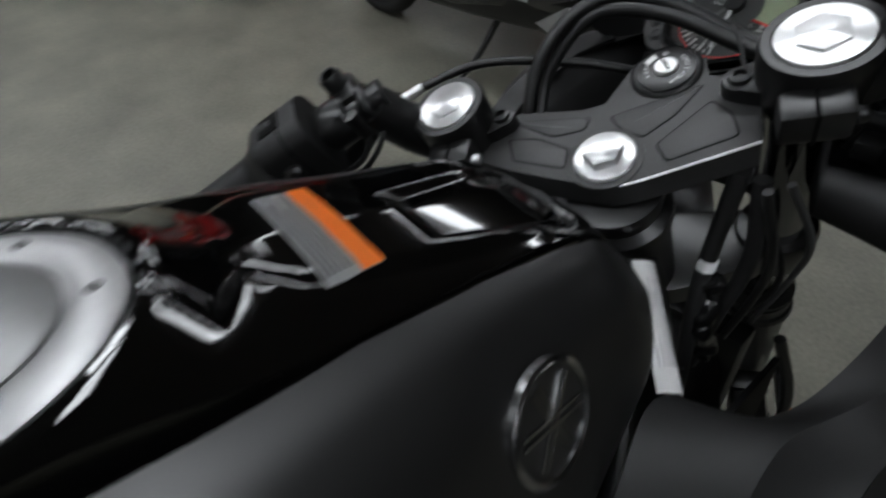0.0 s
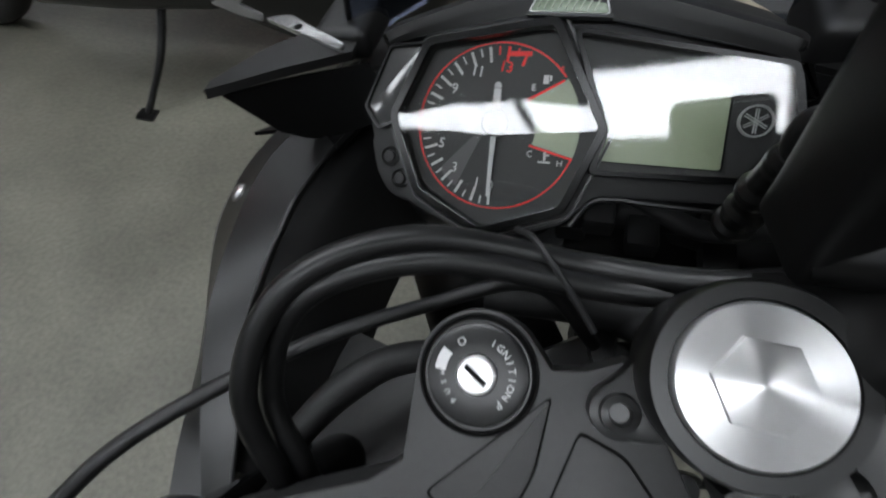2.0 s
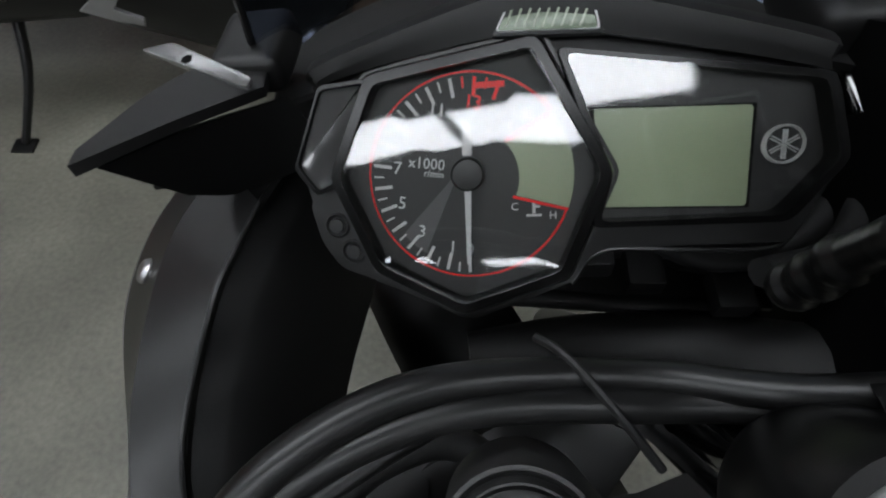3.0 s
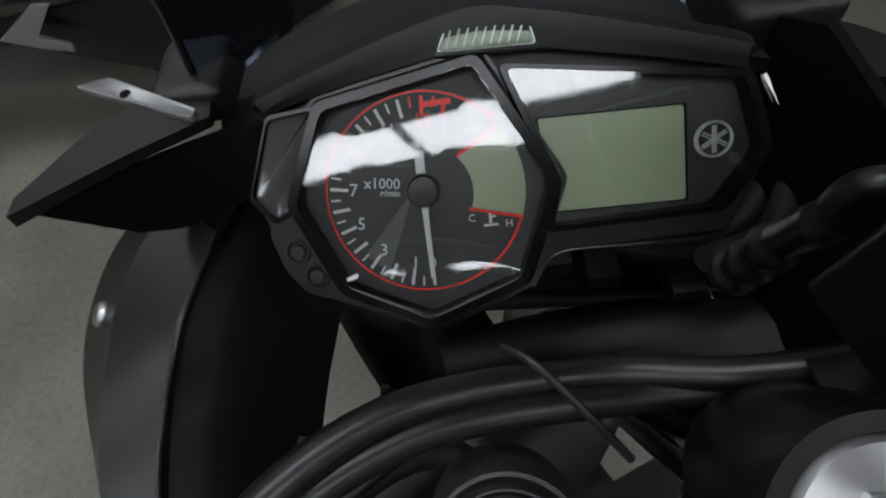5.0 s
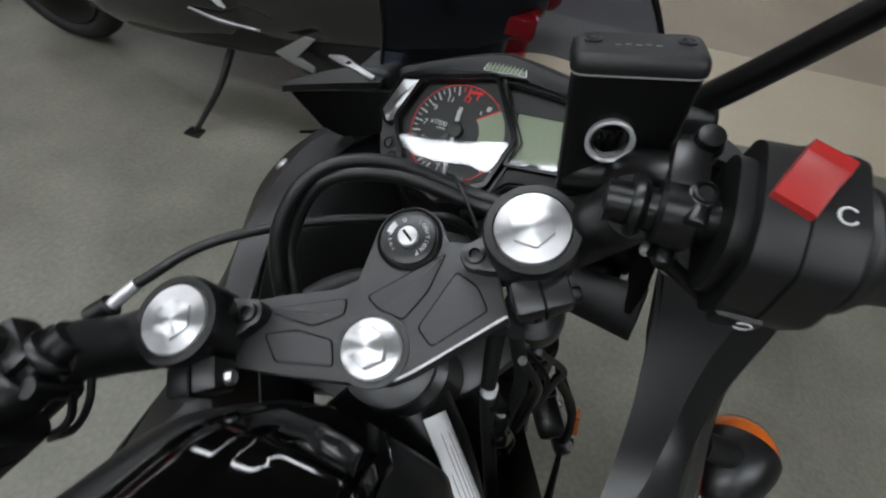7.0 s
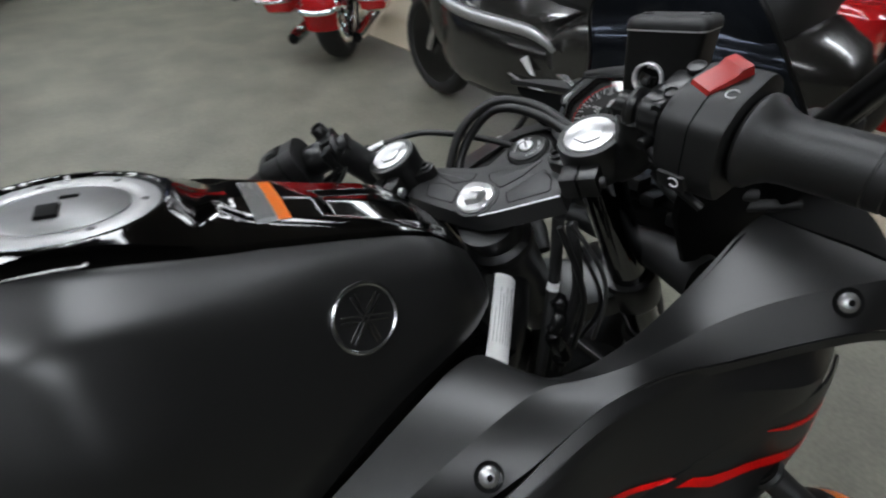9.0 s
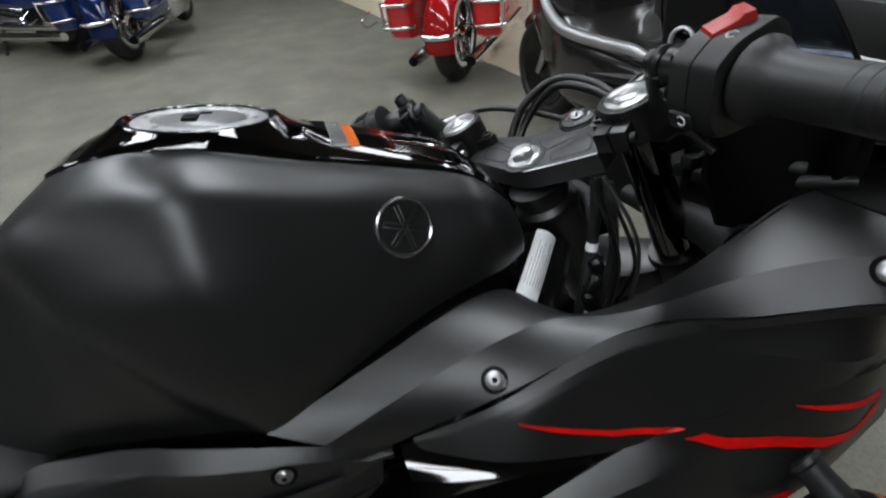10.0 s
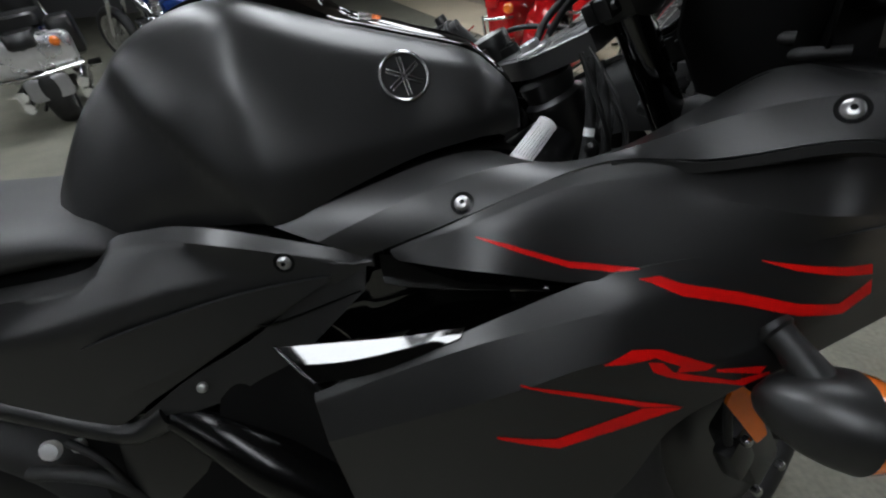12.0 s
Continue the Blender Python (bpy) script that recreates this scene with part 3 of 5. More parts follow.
    part("dust_seal", lathe([(.0205, -.392), (.029, -.388), (.0325, -.378), (.031, -.368), (.0225, -.360), (.0205, -.345)], 32), RUBBER, bike, "black rubber fork seal", STEER @ pose(x, 0, 0))
    part("lower_clamp_ring", leg, SATIN, bike, m=STEER @ pose(x, 0, 0))
lower = prism(rounded([(-.10, -.03), (-.03, -.06), (.03, -.06), (.10, -.03), (.10, .02), (-.10, .02)], .012), -.238, -.205, .003)
part("lower_clamp", lower, SATIN, bike, m=STEER)
part("steering_stem", lathe([(.026, -.235), (.026, -.20), (.032, -.195), (.034, -.10), (.037, -.095), (.037, -.085), (.030, -.08), (.033, -.066), (.033, -.058), (.022, -.055)], 36), SATIN, bike, "black steering head tube", HEAD @ pose(0, -.0376, 0))
# ignition switch
key = part("ignition_switch", lathe([(.0205, -.030), (.0205, -.0250), (.0192, -.0238), (.0185, -.0238), (.018, -.0222), (.0165, -.0216), (.0075, -.0216), (.0072, -.0225)], 44), SATIN, bike, "black ignition switch with white markings", HEAD @ pose(.0350, .0271, 0))
part("key_barrel", lathe([(.0070, -.0225), (.0070, -.0195), (.0062, -.0188), (.0003, -.0188)], 28), TURNED, key, "bright key barrel")
part("key_slot", box((.0018, .0095, .0012), (0, 0, -.0186)), DARK, key, m=pose(0, 0, 0, 0, 0, 25))
part("groove", lathe([(.0218, -.0252), (.0218, -.0246), (.0208, -.0246), (.0208, -.0252)], 44), DARK, key)


def words(body, size, mat, parent, m, name="marking", ext=0.0002, align="CENTER"):
    """Raised lettering in the built-in font, as a mesh."""
    cu = bpy.data.curves.new("words", "FONT")
    cu.body, cu.size, cu.extrude, cu.align_x, cu.align_y = body, size, ext, align, "CENTER"
    cu.resolution_u = 2
    tmp = bpy.data.objects.new("words", cu)
    scene.collection.objects.link(tmp)
    me = bpy.data.meshes.new_from_object(tmp.evaluated_get(bpy.context.evaluated_depsgraph_get()))
    bpy.data.objects.remove(tmp)
    bpy.data.curves.remove(cu)
    me.materials.clear()
    me.materials.append(mat)
    ob = new(name, me)
    ob.parent, ob.matrix_basis = parent, m
    return ob


for i, ch in enumerate("IGNITION"):
    a = 38 - 13.5 * i
    words(ch, .0037, PALE, key, pose(.0125 * math.cos(radians(a)), .0125 * math.sin(radians(a)), -.0214, 0, 0, a - 90))
for ch, a in (("O", 92), ("P", -75)):
    words(ch, .0042, PALE, key, pose(.0125 * math.cos(radians(a)), .0125 * math.sin(radians(a)), -.0214, 0, 0, a - 90))
for i, ch in enumerate("PUSH"):
    a = 205 - 17 * i
    words(ch, .0029, PALE, key, pose(.0120 * math.cos(radians(a)), .0120 * math.sin(radians(a)), -.0214, 0, 0, a - 90))
part("marking", prism(ring_pts(0, 0, .0152, 118, 150, 6) + ring_pts(0, 0, .0112, 150, 118, 6), -.0217, -.0214), PALE, key)


def bar(side):
    """One clip-on bar with its grip; side 1 is the right hand, -1 the left."""
    m = STEER @ aim((.1336 * side, -.0040, .0314), (.873 * side, -.487, -.0527))
    arm = part("handlebar", tube([(.1250 * side, .003, -.029), (.1370 * side, .0, -.022), (.1475 * side, -.0055, -.004), (.1505 * side, -.0105, .014), (.1530 * side, -.0148, .0302)], [.0230, .0205, .0176, .0172, .0156], 32), ARM, bike, "black clip-on handlebar", STEER)
    part("bar_tube", lathe([(.0104, .008), (.0104, .245)], 24), SATIN, arm, m=STEER.inverted() @ m)
    part("bar_collar", lathe([(.0142, .0185), (.0152, .0198), (.0152, .0226), (.0140, .0238), (.0128, .0255), (.0108, .0262)], 28), SATIN, arm, m=STEER.inverted() @ m)
    g = [(.0135, .101), (.0268, .102), (.0284, .1045), (.0280, .108), (.0238, .113), (.0206, .119), (.0192, .128)]
    z = .158
    while z < .240:
        g += [(.0184, z), (.0184, z + .0068), (.0179, z + .0074), (.0179, z + .0080)]
        z += .0085
    part("grip", lathe(g, 36), GRIP, bike, "black rubber grip", m)
    part("bar_end", lathe([(.012, .252), (.0165, .253), (.0165, .273), (.012, .277)], 24), SATIN, bike, "black bar end weight", m)
    return m


RB, LB = bar(1), bar(-1)
# right switch housing
sw = [(-.034, -.026), (-.010, -.033), (.026, -.030), (.035, -.008), (.035, .018), (.025, .0305), (-.008, .0325), (-.027, .0255), (-.038, -.004)]
hous = part("switch_housing", prism(rounded(sw, .006), .0625, .1000, .004, RB), PLASTIC, bike, "black right hand switch housing")
part("housing_root", prism(rounded([(x * .8, y * .8) for x, y in sw], .008), .0555, .0635, .003, RB), PLASTIC, hous)
part("seam", prism(rounded([(x * 1.012, y * 1.012) for x, y in sw], .006), .0790, .0798, 0, RB), DARK, hous)
kill = prism([(-.0150, 0), (.0150, 0), (.0140, .0070), (.0075, .0078), (.0035, .0052), (-.0125, .0040)], -.0085, .0085, .0012)
part("kill_switch", kill, REDPLASTIC, hous, "red rocker switch", RB @ pose(.0086, .0305, .0770, 0, -25, 0))
loop_mark = tube([(.0034 * math.cos(radians(a)), .0034 * math.sin(radians(a)), 0) for a in range(-50, 240, 24)], .0005, 6)
loop_again = loop_mark.copy()
part("marking", loop_mark, PALE, hous, m=RB @ pose(-.0025, .0328, .0905, -90, 0, 0))
part("start_button", box((.016, .014, .020), (0, 0, 0), .003), PLASTIC, hous, m=RB @ pose(-.032, -.013, .074))
part("marking", loop_again, PALE, hous, "small white start sign", RB @ aim((-.0405, -.0110, .0770), (-1, .1, 0)))
# left switch housing
lsw = [(-.026, -.024), (.020, -.026), (.026, -.004), (.024, .022), (.014, .0315), (-.012, .0315), (-.027, .018)]
hl = part("switch_housing", prism(rounded(lsw, .008), .062, .106, .005, LB), PLASTIC, bike, "black left hand switch housing")
part("seam", prism(rounded([(x * 1.012, y * 1.012) for x, y in lsw], .008), .0785, .0797, 0, LB), DARK, hl)
part("switch_recess", box((.018, .004, .018), (.001, .0308, .086), .0015, LB), DARK, hl)
part("rocker", box((.007, .006, .010), (.002, .0315, .088), .002, LB), PLASTIC, hl)
part("horn_button", lathe([(.0075, 0), (.0075, .004), (.005, .006)], 18), SATIN, hl, m=LB @ aim((.025, .004, .088), (1, .1, 0)))
perch = bmesh.new()
lathe([(.0165, .036), (.0175, .038), (.0175, .056), (.0165, .058)], 24, perch)
box((.030, .018, .022), (-.012, .006, .034), .005, bm=perch)
lathe([(.0085, 0), (.0085, .018), (.0070, .020), (.0060, .0195), (.0055, .014)], 20, perch, pose(-.017, .006, .035, -90, 0, 0))
lathe([(.0055, -.010), (.0055, .016), (.003, .018)], 14, perch, pose(.014, .000, .033, 90, 0, 0))
part("clutch_perch", perch, SATIN, bike, "black clutch lever perch", LB)
for k, pts in enumerate(([(.018, -.010, .030), (.022, -.020, .045), (.020, -.024, .060), (.010, -.026, .075)], [(.010, -.016, .020), (.020, -.024, .036), (.022, -.030, .055), (.016, -.030, .070)])):
    part("switch_wire", tube(pts, .0022, 8), HOSE, bike, "thin black switch wire", LB)
lev = tube([(-.004, -.020, .03), (-.006, -.034, .06), (-.008, -.036, .13), (-.006, -.034, .22)], [.008, .007, .006, .006], 12)
part("clutch_lever", lev, SATIN, bike, "black clutch lever", LB)
# front brake master cylinder on the right
mc = bmesh.new()
lathe([(.0140, .030), (.0158, .032), (.0158, .046), (.0140, .048)], 28, mc)
box((.026, .034, .018), (.020, -.003, .040), .005, bm=mc)
lathe([(.0078, -.012), (.0078, .0), (.0064, .001), (.0064, .006), (.0058, .0075), (.002, .008)], 24, mc, pose(.0330, .0100, .045, -90, 0, 0))
lathe([(.0062, -.004), (.0062, .002), (.0050, .0025), (.0050, .0045), (.0042, .005), (.0034, .0035)], 20, mc, pose(.0045, .0135, .046, -90, 0, 0))
part("brake_clamp", mc, SATIN, bike, "black brake master cylinder clamp", RB)
for x, y, z, r_, mat in ((-.006, .012, .045, .0050, SATIN), (-.018, -.010, .040, .0046, SATIN), (-.016, -.022, .046, .0034, STEEL), (-.010, -.020, .034, .0030, BRIGHT)):
    part("perch_bolt", lathe([(r_, -.006), (r_, .003), (r_ * .8, .0045), (r_ * .4, .004)], 18), mat, bike, "small screw of the brake perch", RB @ aim((x, y, z), (-1, .2, -.1)))
part("cable_adjuster", tube([(-.014, -.012, .036), (-.020, -.022, .052), (-.026, -.034, .070), (-.026, -.046, .086)], [.0045, .0040, .0034, .0030], 12), SATIN, bike, "black throttle cable elbow", RB)
part("yellow_tip", lathe([(.0022, 0), (.0022, .004), (.0014, .005)], 12), YELLOW, bike, "yellow cable tip", aim((.1066, .0965, .9925), (-.6, -.6, .3)))
RES = pose(.1055, .1144, 1.0604, 0, 0, 11)
shell = []
for z, fx, x0 in ((-.042, .80, -.005), (-.030, .86, -.003), (.0, .95, -.001), (.026, 1, 0)):
    shell.append([(x0 + x * fx, y, z) for x, y in rounded([(-.029, -.015), (.029, -.015), (.029, .015), (-.029, .015)], .005, 5)])
res = part("brake_reservoir", loft(shell), material("reservoir_black", 0.003, 0.42, vary=0.15, grain=300, bump=0.05, bump_scale=1500, spec=0.22), bike, "black front brake fluid reservoir", RES)
lid_rings = []
for z, fx, fy in ((.0268, 1, 1), (.0295, 1.0, 1.0), (.0325, .98, .95), (.0345, .92, .84), (.0352, .82, .70)):
    lid_rings.append([(x * fx, y * fy, z) for x, y in rounded([(-.0305, -.0165), (.0305, -.0165), (.0305, .0165), (-.0305, .0165)], .008, 6)])
part("lid", loft(lid_rings), PLASTIC, res, "black cover with two screws", sharp=50)
for x in (-.021, .021):
    part("screw", lathe([(.0045, .0345), (.0045, .0359), (.003, .0361), (.0022, .0351)], 16), SATIN, res, m=pose(x, .003, 0))
for k in range(5):
    part("marking", box((.0022, .0012, .0003), (-.010 + .0045 * k, -.003 + .001 * (k % 2), .0354)), PRINT, res)
part("lid_rim", prism(rounded([(-.0300, -.0162), (.0300, -.0162), (.0300, .0162), (-.0300, .0162)], .007, 5), .0258, .0270), BRIGHT, res)
part("sight_glass", lathe([(.0118, 0), (.0121, .0032), (.0110, .0038), (.0098, .003), (.0095, -.002), (.0005, -.002)], 32), BRIGHT, res, "round sight glass with a bright rim", aim((-.006, -.0148, -.007), (0, -1, 0)))
part("glass", lathe([(.0094, 0), (.007, .0010), (.0005, .0014)], 28), GLOSS, res, m=aim((-.006, -.0150, -.007), (0, -1, 0)))
per = tube([(.112, .100, 1.030), (.122, .094, 1.040), (.132, .086, 1.046), (.142, .078, 1.048)], [.012, .013, .012, .010], 18)
part("brake_perch", per, SATIN, bike, "black brake master cylinder and perch")
part("master_cylinder", tube([(.085, .106, 1.024), (.12, .100, 1.032), (.148, .094, 1.036)], .0115, 18), SATIN, bike, "black brake master cylinder")
part("brake_lever", tube([(.150, .110, 1.02), (.19, .105, 1.02), (.25, .088, 1.03), (.33, .045, 1.045)], [.008, .007, .006, .0065], 12), SATIN, bike, "black front brake lever")

# ribbed boot and fitting where the brake line leaves the master cylinder
boot = [Vector(p) for p in spline([(.0815, .146, .974), (.0828, .1435, .989), (.0826, .1405, 1.008), (.0836, .1360, 1.026)], 19)]
part("brake_boot", tube(boot, [.0052, .0070, .0080, .0080, .0064, .0065, .0078, .0078, .0062, .0063, .0074, .0074, .0058, .0056, .0056, .0056, .0060, .0060, .0048], 18), SATIN, bike, "ribbed black boot of the brake line")
part("brake_pipe", tube([(.0836, .1360, 1.024), (.0825, .1375, 1.032), (.0850, .1365, 1.039), (.093, .132, 1.040), (.102, .128, 1.036)], .0038, 12, 30), HOSE, bike, "short black brake line")

# hoses and cables
OUTER_HOSE = [(-.078, .004, .885), (-.0832, .0187, .9264), (-.0872, .0421, .9783), (-.0694, .0751, 1.0087), (-.0305, .1036, 1.0058), (.0284, .1149, .9839), (.0673, .1095, .9907), (.0984, .1082, 1.0022)]
INNER_HOSE = [(-.070, .010, .885), (-.0772, .0264, .9242), (-.0860, .0484, .9643), (-.0663, .0749, 1.0016), (-.0235, .0992, .9992), (.0342, .1071, .9821), (.0659, .1074, .9838), (.1042, .1047, .992)]
for pts in (OUTER_HOSE, INNER_HOSE):
    part("brake_hose", tube(pts, .0050, 14, 80), HOSE, bike, "black rubber brake hose")
part("throttle_cable", tube([(-.1562, -.0201, .9654), (-.1261, .019, .9761), (-.0795, .0672, .9686), (-.0354, .1013, .9562), (.009, .1246, .9467), (.04, .12, .90)], .0035, 12, 50), HOSE, bike, "black cable")
part("cable_end", tube([(-.166, -.036, .958), (-.1562, -.0201, .9654)], .0042, 12), BRIGHT, bike, "bright cable end")
part("cable_lug", tube([(-.176, -.046, .953), (-.166, -.036, .958)], .0075, 14), SATIN, bike, "black cable adjuster")
part("cable_tie", tube([(.002, .124, .990), (.010, .117, .994), (.022, .104, .990), (.035, .091, .978)], .0014, 8), PLASTIC, bike, "black cable tie")
part("wire_loom", tube([(.064, .050, .935), (.060, .052, .870), (.061, .046, .830), (.07, .03, .77), (.08, .01, .72)], .0062, 12), RUBBER, bike, "taped black wire loom")
part("loom_tag", tube([(.0606, .0510, .858), (.0605, .0495, .849)], .0066, 14), WHITE, bike, "white tape tag")
part("wire_loom", tube([(.075, .055, .930), (.082, .062, .86), (.075, .058, .80), (.07, .05, .74)], .0055, 10), RUBBER, bike, "black wire loom")
part("wire", tube([(.066, .062, .92), (.10, .075, .85), (.085, .07, .79)], .0022, 8), HOSE, bike, "thin black clutch wire")

# thin wires that hang from the bars past the steering head
for pts, r_, mat in (([(.086, .030, .940), (.096, .048, .885), (.094, .060, .840), (.084, .060, .780)], .0030, HOSE),
                     ([(.094, .036, .945), (.110, .060, .895), (.106, .075, .850), (.094, .078, .790)], .0022, CAST)):
    part("wire", tube(pts, r_, 10, 28), mat, bike, "thin wire beside the steering head")
sleeve = []
for f in np.linspace(0, 1, 22):
    sleeve.append((.066 + .010 * f + .0015 * math.sin(f * 23), .048 + .006 * math.sin(f * 9), .842 - .085 * f))
part("loom_sleeve", tube(sleeve, [.0075 + .0022 * abs(math.sin(k * 1.9)) for k in range(22)], 12), material("crinkled_sleeve", .006, .22, vary=.2, bump=.3, bump_scale=400), bike, "crinkled black plastic sleeve")
# black sheet added to darken the gap below the instrument panel, and the loom along it
part("dash_gap_sheet", sheet([[(-.035, .192, .872), (.05, .192, .866), (.135, .186, .862)], [(-.035, .235, .878), (.05, .240, .870), (.140, .230, .866)], [(-.03, .29, .90), (.05, .30, .89), (.13, .28, .89)]], 16, 4, .004, True), PLASTIC, bike, "black sheet added below the instrument panel to darken a gap")
part("wire_loom", tube([(-.02, .189, .878), (.03, .190, .868), (.08, .187, .866), (.125, .184, .872)], .0055, 10, 30), RUBBER, bike, "taped black wire loom")
# filler sheet added to darken the gap below the hoses on the left, and a wrapped loom
part("inner_panel", sheet([[(-.178, .02, .842), (-.176, .08, .846), (-.172, .132, .850)], [(-.12, .02, .812), (-.117, .08, .814), (-.112, .130, .818)], [(-.060, .02, .800), (-.059, .07, .800), (-.058, .118, .802)]], 20, 5, .003, True), PLASTIC, bike, "black filler sheet added below the hoses to darken a gap")
part("wire_loom", tube([(-.128, .030, .862), (-.112, .056, .872), (-.094, .080, .876), (-.072, .100, .874), (-.04, .112, .862), (-.01, .10, .84)], [.008, .0095, .0105, .0100, .0095, .009], 14, 40), RUBBER, bike, "taped black wire loom")

# frame head and neck label
part("frame_spar", tube([(.0, .03, .84), (.05, -.02, .80), (.115, -.14, .72), (.13, -.30, .62)], [.032, .030, .026, .024], 16), SATIN, bike, "black steel frame tube")
part("frame_spar", tube([(.0, .03, .84), (-.05, -.02, .80), (-.115, -.14, .72), (-.13, -.30, .62)], [.032, .030, .026, .024], 16), SATIN, bike, "black steel frame tube")
ax = Vector((.061, -.0575, -.036)).normalized()
nrm = Vector((.65, .26, .70))
nrm = (nrm - ax * nrm.dot(ax)).normalized()
across = ax.cross(nrm)
labm = Matrix(((across.x, ax.x, nrm.x, .0635), (across.y, ax.y, nrm.y, -.0130), (across.z, ax.z, nrm.z, .8535), (0, 0, 0, 1)))
curl = [[(.030 * math.sin(a) * .55, y, .030 * (math.cos(a) - 1) * .55) for y in (-.040, .050)] for a in np.linspace(-.85, .85, 12)]
bm = bmesh.new()
vs = [[bm.verts.new(p) for p in r] for r in curl] + [[bm.verts.new((x, y, z - .0006)) for x, y, z in r] for r in curl[::-1]]
for a, b in zip(vs, vs[1:] + vs[:1]):
    bm.faces.new((a[0], a[1], b[1], b[0]))
bm.faces.new([r[0] for r in vs])
bm.faces.new([r[1] for r in vs][::-1])
sticker = part("label", bm, WHITE, bike, "white printed label round the frame tube", labm)
for k in range(9):
    w = (.058, .050, .062, .044, .060, .052, .061, .035, .055)[k]
    x = -.0125 + .0031 * k
    a = math.asin(max(-1, min(1, x / .0165)))
    part("print_line", box((.0005, w, .0002), (x, .034 - w / 2, .0165 * (math.cos(a) - 1) + .0003)), PRINT, sticker)


# ---- instrument panel ----
OUT = [(-.0715, .006), (-.058, .040), (.012, .0505), (.049, .0490), (.121, .034), (.1375, .001), (.122, -.031), (.052, -.0325), (.038, -.048), (.0, -.0635), (-.0465, -.0435), (-.063, -.033), (-.068, -.008)]
panel = part("instrument_panel", prism(rounded(OUT, .004, 3), -.030, .001, .002), PLASTIC, bike, "black instrument panel with dial and display", DASH)
HEXA = [(-.0505, .001), (-.034, .0355), (.0248, .0445), (.0500, -.001), (.0355, -.0385), (-.003, -.0525), (-.036, -.0350)]
DISP = [(.0365, .0415), (.1220, .0275), (.1290, .001), (.1130, -.0185), (.0500, -.0195), (.0545, -.0015)]
LEFT = [(-.0535, -.001), (-.0375, .0365), (-.0560, .0350), (-.0685, .0060), (-.0610, -.0045)]


def frame_bm(poly, w, z0, z1, bev=.001):
    """A raised rim round an outline."""
    c = np.mean(poly, axis=0)
    k = len(poly)
    outp = [tuple(c + (np.array(p) - c) * (1 + w / np.linalg.norm(np.array(p) - c))) for p in poly]
    bm = bmesh.new()
    rings = [[(x, y, z0) for x, y in outp], [(x, y, z1 - bev) for x, y in outp], [(x * .9 + px * .1, y * .9 + py * .1, z1) for (x, y), (px, py) in zip(outp, poly)], [(x, y, z1) for x, y in poly], [(x, y, z0) for x, y in poly]]
    return loft(rings + rings[:1], cap=False, bm=bm)


part("dial_bezel", frame_bm(rounded(HEXA, .003, 3), .0042, .0, .012), BEZEL, panel, "glossy black bezel")
part("dial_rim", frame_bm(rounded([(x * 1.13, y * 1.13) for x, y in HEXA], .003, 3), .0016, -.004, .005), SATIN, panel, "satin black outer rim")
part("display_bezel", frame_bm(rounded(DISP, .003, 3), .0040, .0, .010), BEZEL, panel, "glossy black bezel")
part("lower_rim", tube([(.0415, -.0485, -.006), (.0535, -.0345, -.006), (.085, -.0345, -.006), (.1195, -.0335, -.006), (.1290, -.018, -.006)], .0016, 8, 40), SATIN, panel, "black lower edge of the housing")
part("dial_face", prism(HEXA, .0006, .0014), DIALFACE, panel, "black dial face")
part("display_face", prism(DISP, .0006, .0014), DIALFACE, panel)
part("display", prism(rounded([(.0508, -.0150), (.1040, -.0160), (.1033, .0206), (.0480, .0222)], .001, 2), .0015, .0022), LCD, panel, "grey-green unlit display")
part("display_edge", frame_bm([(.0508, -.0150), (.1040, -.0160), (.1033, .0206), (.0480, .0222)], .0011, .0012, .0026, .0003), DARK, panel)
C0 = (0, -.002)
R0 = .0402
SLANT = Matrix(((1, .3, 0, 0), (0, 1, 0, 0), (0, 0, 1, 0), (0, 0, 0, 1)))
for i in range(0, 29):
    a = radians(269 - 7.1 * i)
    long = i % 2 == 0
    r0 = R0 * (.82 if long else .90)
    bm = box((R0 - r0, .0013 if long else .0007, .0004), ((R0 + r0) / 2 - .0012, 0, .0018))
    part("tick", bm, RED if i > 24 else PALE, panel, m=pose(C0[0], C0[1], 0, 0, 0, math.degrees(a)))
for n_ in (0, 1, 3, 5, 7, 9, 11, 13):
    a = radians(269 - 14.2 * n_)
    r = R0 * .73
    words(str(n_), .0070, RED if n_ == 13 else PALE, panel, pose(C0[0] + r * math.cos(a), C0[1] + r * math.sin(a), .0018) @ SLANT, "numeral")
part("red_block", box((.011, .0022, .0004), (.0095, .0335, .0018)), RED, panel)
words("x1000", .0060, PALE, panel, pose(-.0167, .0046, .0018) @ SLANT, "lettering")
words("r/min", .0038, PALE, panel, pose(-.0140, .0004, .0018) @ SLANT, "lettering")
for ch, x, y in (("C", .0182, -.0140), ("H", .0333, -.0178), ("E", .0172, .0178)):
    words(ch, .0044, PALE, panel, pose(x, y, .0018), "lettering")
words("F", .0040, RED, panel, pose(.0300, .0262, .0018), "lettering")
part("symbol", box((.0012, .0045, .0004), (.0258, -.0145, .0018), bm=box((.0060, .0009, .0004), (.0258, -.0175, .0018), bm=box((.0026, .0009, .0004), (.0268, -.0140, .0018)))), PALE, panel, "white temperature sign")
part("symbol", box((.0026, .0040, .0004), (.0228, .0218, .0018), bm=box((.0010, .0026, .0004), (.0250, .0224, .0018))), PALE, panel, "white fuel pump sign")
wedge = [(C0[0] - .004, C0[1] + .003)] + ring_pts(C0[0], C0[1], .036, 218, 238, 6)
part("shade", prism(wedge, .0014, .0017), DIALSHADE, panel)
